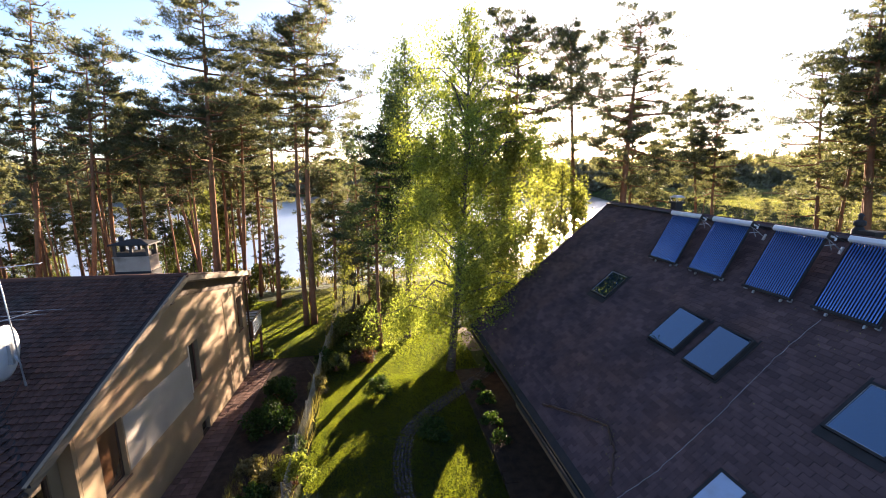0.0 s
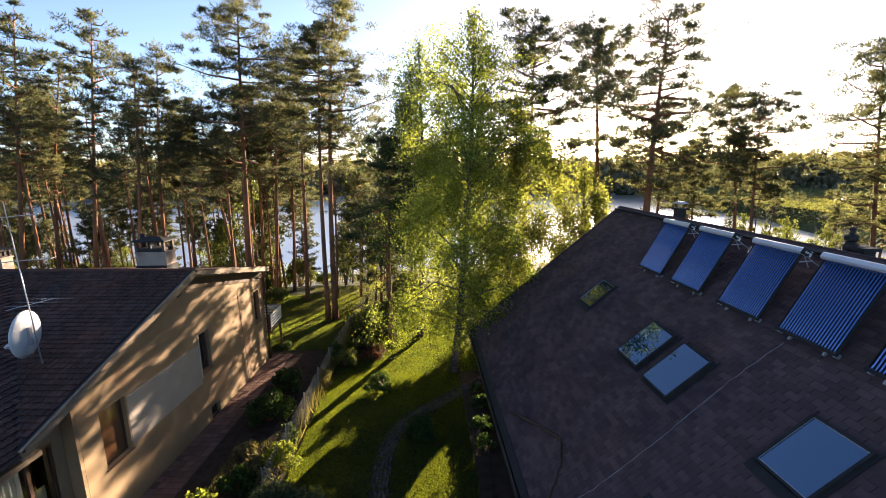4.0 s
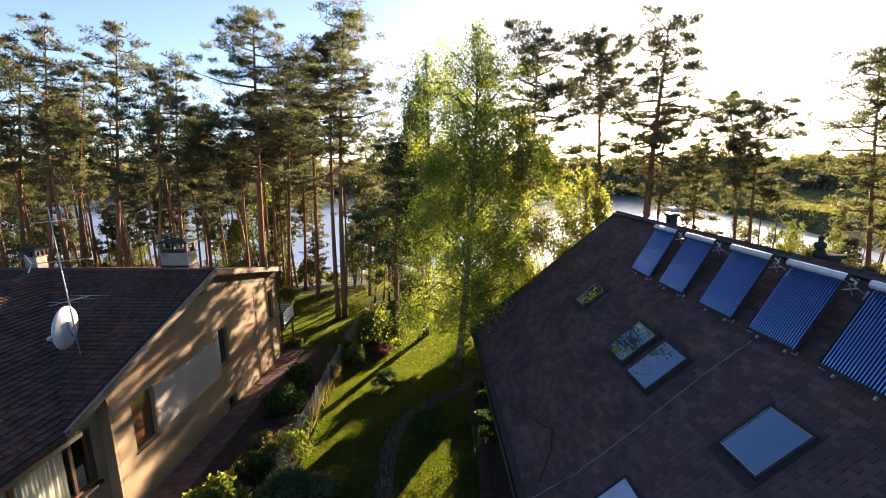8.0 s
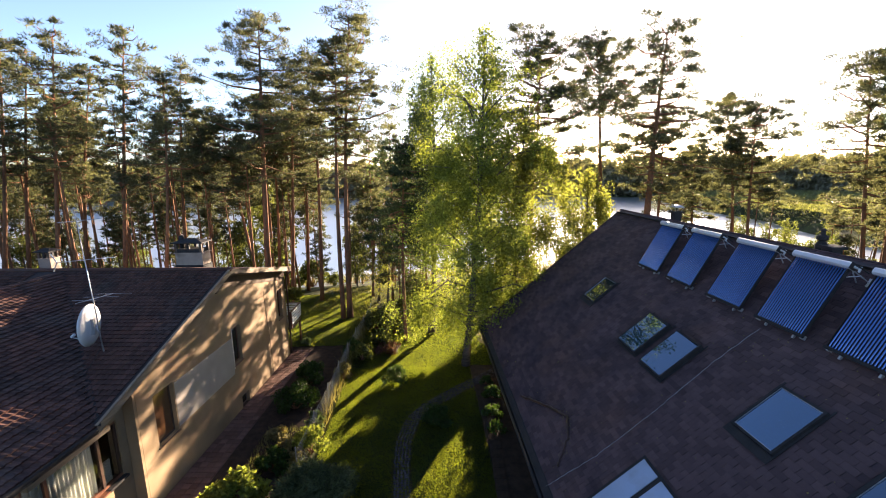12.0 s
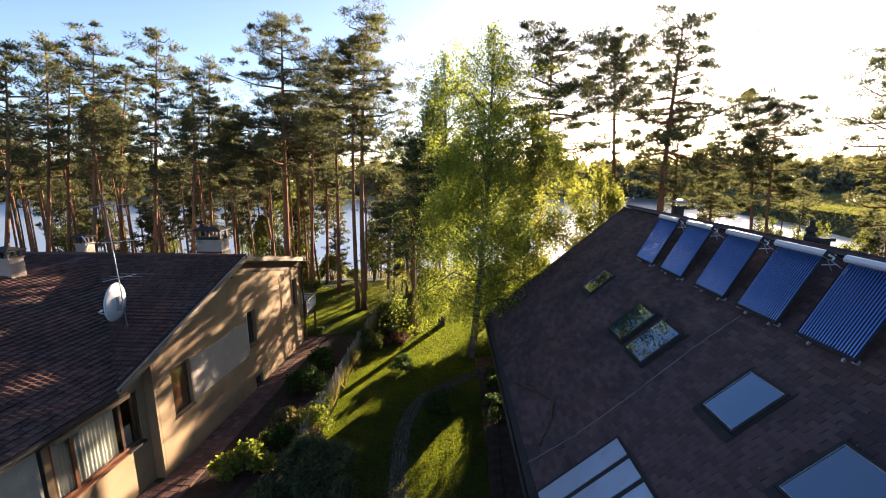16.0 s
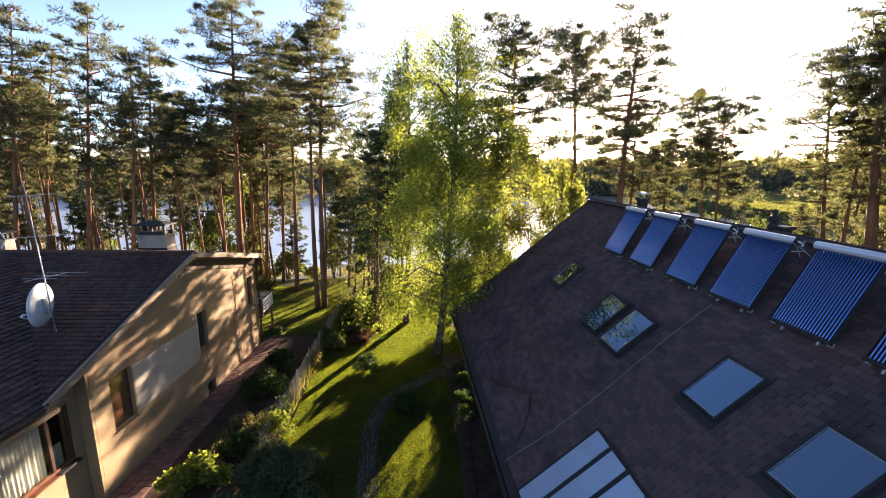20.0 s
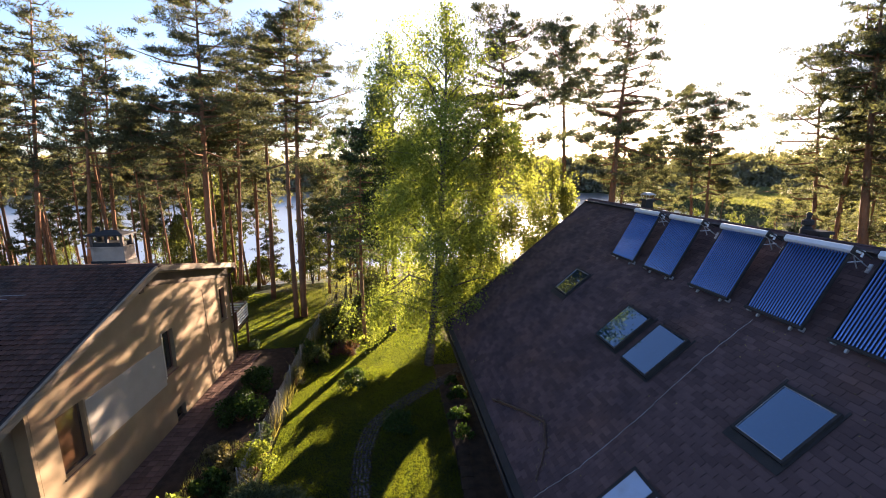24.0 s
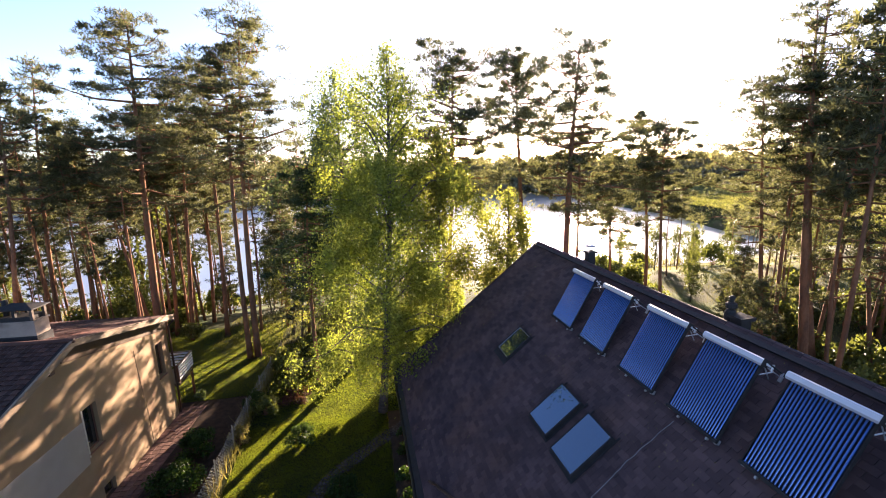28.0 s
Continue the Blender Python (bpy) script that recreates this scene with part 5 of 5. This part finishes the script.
# ---- fence ----
fence = thing("wire_fence", "sagging wire mesh fence on thin posts between the gardens", "fence")
FENCE = [(-3.05, 12.9), (-2.98, 15.4), (-2.9, 17.9), (-2.86, 20.4), (-2.8, 22.9), (-2.68, 25.4), (-2.5, 27.9), (-2.3, 30.6)]
for x, y in FENCE:
    z = float(ground_z(x, y))
    part("post", Shape().tube([(x, y, z - 0.1), (x, y, z + 1.38)], 0.028, 6), M_WIRE, fence)
for (x0, y0), (x1, y1) in zip(FENCE, FENCE[1:]):
    net = Shape()
    z0 = float(ground_z(x0, y0))
    steps = 15
    for sgn in (1, -1):
        for i in range(-7, steps):
            pts = []
            for j in range(8):
                a = i + j if sgn > 0 else i + 7 - j
                if 0 <= a <= steps:
                    t = a / steps
                    pts.append((x0 + (x1 - x0) * t, y0 + (y1 - y0) * t, z0 + 0.06 + 1.2 * j / 7 - 0.05 * math.sin(math.pi * t)))
            if len(pts) > 1:
                net.tube([pts[0], pts[-1]], 0.0055, 3, caps=False)
    part("wire_mesh", net, M_WIRE, fence)

# ---- balcony behind the house corner ----
balcony = thing("balcony", "small timber balcony with white slatted railing behind the house corner", "balcony")
part("deck", Shape().box(-9.4, -6.66, 24.62, 26.5, 2.02, 2.16), M_DARKWOOD, balcony)
for i in range(9):
    part("deck_board", Shape().box(-9.4 + 0.305 * i, -9.11 + 0.305 * i, 24.6, 26.55, 2.163, 2.19), M_TIMBER, balcony)
for x, y in ((-6.72, 26.44), (-9.3, 26.44)):
    part("post", Shape().box(x - 0.06, x + 0.06, y - 0.06, y + 0.06, 0.3, 3.22), M_REDWOOD, balcony, bevel=0.008)
part("post", Shape().box(-6.78, -6.66, 24.64, 24.76, 2.2, 3.22), M_REDWOOD, balcony, bevel=0.008)
for i in range(5):
    z = 2.38 + 0.18 * i
    part("rail_slat", Shape().box(-6.645, -6.615, 24.64, 26.56, z, z + 0.11), M_WHITECLOTH, balcony)
    part("rail_slat", Shape().box(-9.36, -6.66, 26.515, 26.545, z, z + 0.11), M_WHITECLOTH, balcony)
part("hand_rail", Shape().box(-6.71, -6.59, 24.62, 26.58, 3.225, 3.27), M_TIMBER, balcony, bevel=0.006)
part("hand_rail", Shape().box(-9.38, -6.72, 26.47, 26.59, 3.225, 3.27), M_TIMBER, balcony, bevel=0.006)

sack = thing("white_sack", "crumpled white plastic sack on the paving", "sack", (-7.65, 9.95, 0.05))
bm = bmesh.new()
bmesh.ops.create_icosphere(bm, subdivisions=3, radius=0.42)
for vv in bm.verts:
    vv.co *= 1 + 0.35 * noise.noise(vv.co * 4.0)
    vv.co.z = max(vv.co.z * 0.7 + 0.17, 0)
me = bpy.data.meshes.new("cover")
bm.to_mesh(me)
bm.free()
me.materials.append(M_WHITECLOTH)
part("cover", me, M_WHITECLOTH, sack)

# ---- grass ----
def grass(name, boxes, seed, label, height=0.042, material=M_BLADE):
    rng = np.random.default_rng(seed)
    out = []
    for x0, x1, y0, y1, per in boxes:
        n = int((x1 - x0) * (y1 - y0) * per)
        x, y = rng.uniform(x0, x1, n), rng.uniform(y0, y1, n)
        p = np.stack([x, y, lawn_z(x, y)], 1)
        a = rng.uniform(0, 6.28, n)
        w = np.stack([np.cos(a), np.sin(a), np.zeros(n)], 1) * 0.009
        tip = p + np.stack([rng.normal(size=n) * 0.04, rng.normal(size=n) * 0.04, height * (0.5 + rng.random(n))], 1)
        out.append(np.stack([p - w, p + w, tip], 1))
    ob = part(name, soup(name, np.concatenate(out), 3, material), material)
    return tagged(ob, label, "grass", kind="stuff")


grass("grass", [(-2.6, 4.75, 7.5, 22.0, 2000), (-2.6, 6.2, 22.0, 33.0, 1300), (-16.0, -2.9, 25.6, 38.0, 800)], 8, "short green lawn grass lit through from behind")
grass("long_grass", [(-5.4, -2.9, 13.2, 16.2, 260), (-8.0, 9.0, 33.0, 42.0, 120), (20.5, 70.0, 4.0, 66.0, 30), (-40.0, -16.0, 36.0, 56.0, 24)], 9, "longer rough grass along the fence and the bank", 0.2, M_MEADOW)


# dry stalks of last year's climbers along the fence
rng = np.random.default_rng(33)
n = 1500
fy = 14.5 + 16.5 * rng.random(n) ** 0.7
fx = np.interp(fy, [q[1] for q in FENCE], [q[0] for q in FENCE]) + rng.normal(size=n) * 0.16
p = np.stack([fx, fy, ground_z(fx, fy)], 1)
w = np.stack([rng.normal(size=n) * 0.012, rng.normal(size=n) * 0.012, np.zeros(n)], 1)
tip = p + np.stack([rng.normal(size=n) * 0.22, rng.normal(size=n) * 0.22, 0.35 + 0.8 * rng.random(n) * (0.6 + 0.05 * (fy - 14))], 1)
stalks = part("dry_stalks", soup("dry_stalks", np.stack([p - w, p + w, tip], 1), 3, M_REED), M_REED)
tagged(stalks, "dry tan stalks tangled along the wire fence", "stalks", kind="stuff")

# leaf litter caught on the shingles
n = 420
ly = np.where(rng.random(n) < 0.6, rng.normal(size=n) * 0.5 + rng.choice([2.5, 3.7, 4.8, 7.4, 11.9], n), rng.uniform(-1, 19.5, n))
ly[:90] = rng.uniform(8.0, 9.9, 90)
ls = np.where(rng.random(n) < 0.6, rng.normal(size=n) * 0.035 + rng.choice([0.6, 0.61, 0.02, 0.7], n), rng.uniform(0.02, 0.97, n))
ls[:90] = np.interp(ly[:90], [8.07, 8.69, 9.42, 10.45], [0.013, 0.08, 0.115, 0.071]) + rng.normal(size=90) * 0.012
p = np.array([rp(a, float(np.clip(b, 0.0, 0.97)), 0.012) for a, b in zip(ly, ls)])
litter = part("leaf_litter", soup("leaf_litter", leaves(rng, p, 0.035, 0.0), 4, M_REED), M_REED)
tagged(litter, "scattered dry leaves and moss crumbs on the shingles", "leaf litter", kind="stuff")
shrub(-6.2, 26.0, 0.4, 0.5, 219, M_PALELEAF, 900, 0.1, label="small pale plant beside the balcony post")


# ---- pieces: shingles, roof tiles, paving, path stones ----
def tab_block(w, d, h0, h1):
    """A thin wedge with no underside: w along the row, d up the slope, h0 its thickness at the lower edge."""
    v = [(0, 0, 0), (w, 0, 0), (w, d, 0), (0, d, 0), (0, 0, h0), (w, 0, h0), (w, d, h1), (0, d, h1)]
    return v, [(4, 5, 6, 7), (0, 1, 5, 4), (1, 2, 6, 5), (3, 0, 4, 7)]


def lay(name, parent, material, block, cells, frame_of, picked):
    """Pieces at the cells (a, b); those that picked() names become objects on one mesh, the rest are joined."""
    v, f = block
    one = Shape().add(v, f).mesh(name, material)
    rest = Shape()
    for a, b in cells:
        m = frame_of(a, b)
        if picked(a, b):
            ob = part(name, one, material, parent)
            ob.matrix_basis = m
        else:
            rest.add([m @ Vector(p) for p in v], f)
    if rest.v:
        tagged(part(name + "_field", rest, material, parent), kind="stuff")


rng = np.random.default_rng(12)
ROW, TAB = 0.145, 0.30
RU = Vector((DX, 0, DZ))
RN = Vector((-DZ, 0, DX))
R_TURN = Matrix(((0, 1, 0), RU, RN)).transposed().to_4x4()


def shingle_at(a, b):
    y = -5.0 + a * TAB + (b % 2) * TAB / 2 + rng.normal() * 0.004
    p = Vector(rp(y, 0, 0.0)) + RU * (b * ROW - 0.33 + rng.normal() * 0.004) - RN * 0.018
    return Matrix.Translation(p) @ R_TURN


cells = [(a, b) for b in range(int((SLOPE + 0.3) / ROW) + 1) for a in range(int((R_FAR + 4.95) / TAB))]
lay("shingle", house_r, M_SHINGLE, tab_block(TAB - 0.012, ROW + 0.03, 0.016, 0.006), cells, shingle_at, lambda a, b: 29 <= a < 41 and 18 <= b < 42)
back = Shape()
BU, BN = Vector((-DX, 0, DZ)), Vector((DZ, 0, DX))
B_TURN = Matrix(((0, -1, 0), BU, BN)).transposed().to_4x4()
bv, bf = tab_block(TAB - 0.012, ROW + 0.03, 0.016, 0.006)
for a, b in cells:
    m = Matrix.Translation(Vector(rb(-4.7 + a * TAB + (b % 2) * TAB / 2, 0, 0)) + BU * (b * ROW - 0.33) - BN * 0.018) @ B_TURN
    back.add([m @ Vector(p) for p in bv], bf)
tagged(part("shingle_field", back, M_SHINGLE, house_r), kind="stuff")
cap = Shape().add([(-0.16, 0, -0.11), (0, 0, 0.02), (0.16, 0, -0.11), (-0.16, 0.34, -0.125), (0, 0.34, 0.005), (0.16, 0.34, -0.125), (-0.16, 0, -0.13), (0, 0, 0.0), (0.16, 0, -0.13)], [(0, 1, 4, 3), (1, 2, 5, 4), (1, 0, 6, 7), (2, 1, 7, 8)]).mesh("ridge_shingle", M_SHINGLE)
for i in range(80):
    ob = part("ridge_shingle", cap, M_SHINGLE, house_r)
    ob.location = (RX, R_FAR - 0.3 - 0.31 * i, RZ + 0.035)


def tile_block(w, d):
    n = 5
    prof = [0.016 * math.sin(2 * math.pi * k / (n - 1)) for k in range(n)]
    v = [(w * k / (n - 1), 0, 0.056 + prof[k]) for k in range(n)] + [(w * k / (n - 1), d, 0.012 + prof[k]) for k in range(n)] + [(w * k / (n - 1), 0, -0.01 + prof[k]) for k in range(n)]
    return v, [(k, k + 1, k + n + 1, k + n) for k in range(n - 1)] + [(k + 1, k, k + 2 * n, k + 2 * n + 1) for k in range(n - 1)]


TW, TD = 0.20, 0.22


def roof_field(origin, along, up, na, nb, inside, picked):
    o, a1, u1 = Vector(lp(*origin)), Vector(lp(*along)) - Vector(lp(0, 0, 0)), Vector(lp(*up)) - Vector(lp(0, 0, 0))
    a1.normalize()
    u1.normalize()
    nn = a1.cross(u1)
    turn = Matrix((a1, u1, nn)).transposed().to_4x4()
    cells = [(a, b) for b in range(nb) for a in range(na) if inside((a + 0.5) * TW, (b + 0.5) * TD)]
    lay("roof_tile", house_l, M_TILE, tile_block(TW - 0.006, TD + 0.05), cells, lambda a, b: Matrix.Translation(o + a1 * (a * TW) + u1 * (b * TD) + nn * rng.normal() * 0.004) @ turn, picked)


K = math.sqrt(1 + PITCH * PITCH)
FP = (RIDGE_Z - FAR_Z) / (FAR_U - RIDGE_U)
KF = math.sqrt(1 + FP * FP)
HALF = RIDGE_U - EAVE_U
# slope towards the camera, right of the valley
roof_field((EAVE_U, VALLEY_V, EAVE_Z), (0, 1, 0), (1, 0, PITCH), int(HALF / TW), int(HALF * K / TD), lambda a, b: HALF - a < b / K + 0.02, lambda a, b: b < 15 and a > 20)
# side slope above the gutter
roof_field((1.0, OVER, EAVE_Z), (1, 0, 0), (0, -1, PITCH), int(16.1 / TW), int(HALF * K / TD), lambda a, b: a + 1.0 - EAVE_U < b / K - 0.02, lambda a, b: False)
# slope behind the ridge
roof_field((FAR_U, OVER, FAR_Z), (0, -1, 0), (-1, 0, FP), int(9.1 / TW), int((FAR_U - RIDGE_U) * KF / TD), lambda a, b: True, lambda a, b: False)
roof_field((EAVE_U, -22, EAVE_Z), (0, 1, 0), (1, 0, PITCH), int(13.5 / TW), int(HALF * K / TD), lambda a, b: a - (22 + 2 * VALLEY_V - OVER) < b / K, lambda a, b: False)

# paving along the gable wall
paving = part("paving", lb(10.75, 24.6, 0.004, 1.25, -0.05, 0.375).box(7.9, 10.58, -0.375, 1.25, -0.05, 0.375, lp).box(10.58, 10.75, 0.004, 1.25, -0.05, 0.375, lp), M_PAVING)
tagged(paving, "reddish paved strip along the foot of the gable wall", "paving", kind="structure")
slab_v = [(0, 0, 0), (0.285, 0, 0), (0.285, 0.285, 0), (0, 0.285, 0), (0.008, 0.008, 0.03), (0.277, 0.008, 0.03), (0.277, 0.277, 0.03), (0.008, 0.277, 0.03)]
slab_f = [(4, 5, 6, 7), (0, 1, 5, 4), (1, 2, 6, 5), (2, 3, 7, 6), (3, 0, 4, 7)]
slab_mesh = Shape().add(slab_v, slab_f).mesh("paving_slab", M_PAVING)
for i in range(-9, 46):
    for j in range(-1 if i < -1 else 0, 4):
        ob = part("paving_slab", slab_mesh, M_PAVING, paving)
        ob.matrix_basis = Matrix.Translation(lp(10.8 + 0.3 * i, 0.03 + 0.3 * j, 0.375 + rng.normal() * 0.004)) @ pose(0, 0, 0, rng.normal() * 1.2, rng.normal() * 1.2, -math.degrees(PSI) + rng.normal() * 2.5)

# concrete edging along the eave
edging = thing("edge_paving", "line of dark concrete slabs along the eave of the shingled house", "paving")
edge_slab = Shape().add([(p * k, q * k2, z) for z, k in ((0.0, 0.25), (0.045, 0.24)) for p, q, k2 in ((-1, -1, 0.29), (1, -1, 0.29), (1, 1, 0.29), (-1, 1, 0.29))], slab_f).mesh("edge_slab", M_SOIL)
for i in range(22):
    y = 7.2 + 0.6 * i
    ob = part("edge_slab", edge_slab, M_SOIL, edging)
    ob.matrix_basis = pose(4.62 + 0.062 * (y - 7.2) + rng.normal() * 0.015, y, float(lawn_z(5, y)) + 0.002, rng.normal() * 0.7, rng.normal() * 0.7, -3.5 + rng.normal())

# winding stone path over the lawn
PATH = [(1.75, 7.0), (1.35, 9.5), (1.15, 11.4), (1.02, 13.2), (1.05, 14.9), (1.4, 16.5), (2.3, 17.8), (4.0, 19.3), (5.9, 20.9), (7.0, 22.0)]
stones = []
for (x0, y0), (x1, y1) in zip(PATH, PATH[1:]):
    ln = math.hypot(x1 - x0, y1 - y0)
    dx, dy = (x1 - x0) / ln, (y1 - y0) / ln
    for i in range(int(ln / 0.14)):
        for j in range(-2, 3):
            t = (i + 0.5 + rng.normal() * 0.12) * 0.14
            o = (j + rng.normal() * 0.14) * 0.14
            stones.append((x0 + dx * t - dy * o, y0 + dy * t + dx * o))
bed = Shape()
for (x0, y0), (x1, y1) in zip(PATH, PATH[1:]):
    ln = math.hypot(x1 - x0, y1 - y0)
    nx, ny = -(y1 - y0) / ln * 0.4, (x1 - x0) / ln * 0.4
    q = [(x0 - nx, y0 - ny), (x1 - nx, y1 - ny), (x1 + nx, y1 + ny), (x0 + nx, y0 + ny)]
    bed.hexa([(a, b, 0.3) for a, b in q] + [(a, b, float(lawn_z(a, b)) + 0.008) for a, b in q])
path = part("garden_path", bed, M_SOIL)
tagged(path, "winding path of small grey stones across the lawn", "path", kind="structure")
ico = [(math.cos(k * 1.047), math.sin(k * 1.047)) for k in range(6)]
stone_v = [(0.062 * c, 0.055 * s, 0) for c, s in ico] + [(0.05 * c, 0.044 * s, 0.026) for c, s in ico] + [(0.028 * c, 0.024 * s, 0.038) for c, s in ico]
stone_f = [(k, (k + 1) % 6, (k + 1) % 6 + 6, k + 6) for k in range(6)] + [(k + 6, (k + 1) % 6 + 6, (k + 1) % 6 + 12, k + 12) for k in range(6)] + [tuple(range(12, 18))]
lay("stone", path, M_STONE, (stone_v, stone_f), stones, lambda x, y: Matrix.Translation((x, y, float(lawn_z(x, y)) + 0.006)) @ pose(0, 0, 0, rng.normal() * 5, rng.normal() * 5, rng.uniform(0, 360)) @ Matrix.Diagonal((*rng.uniform(0.8, 1.25, 3), 1)), lambda x, y: 9.0 < y < 12.6)
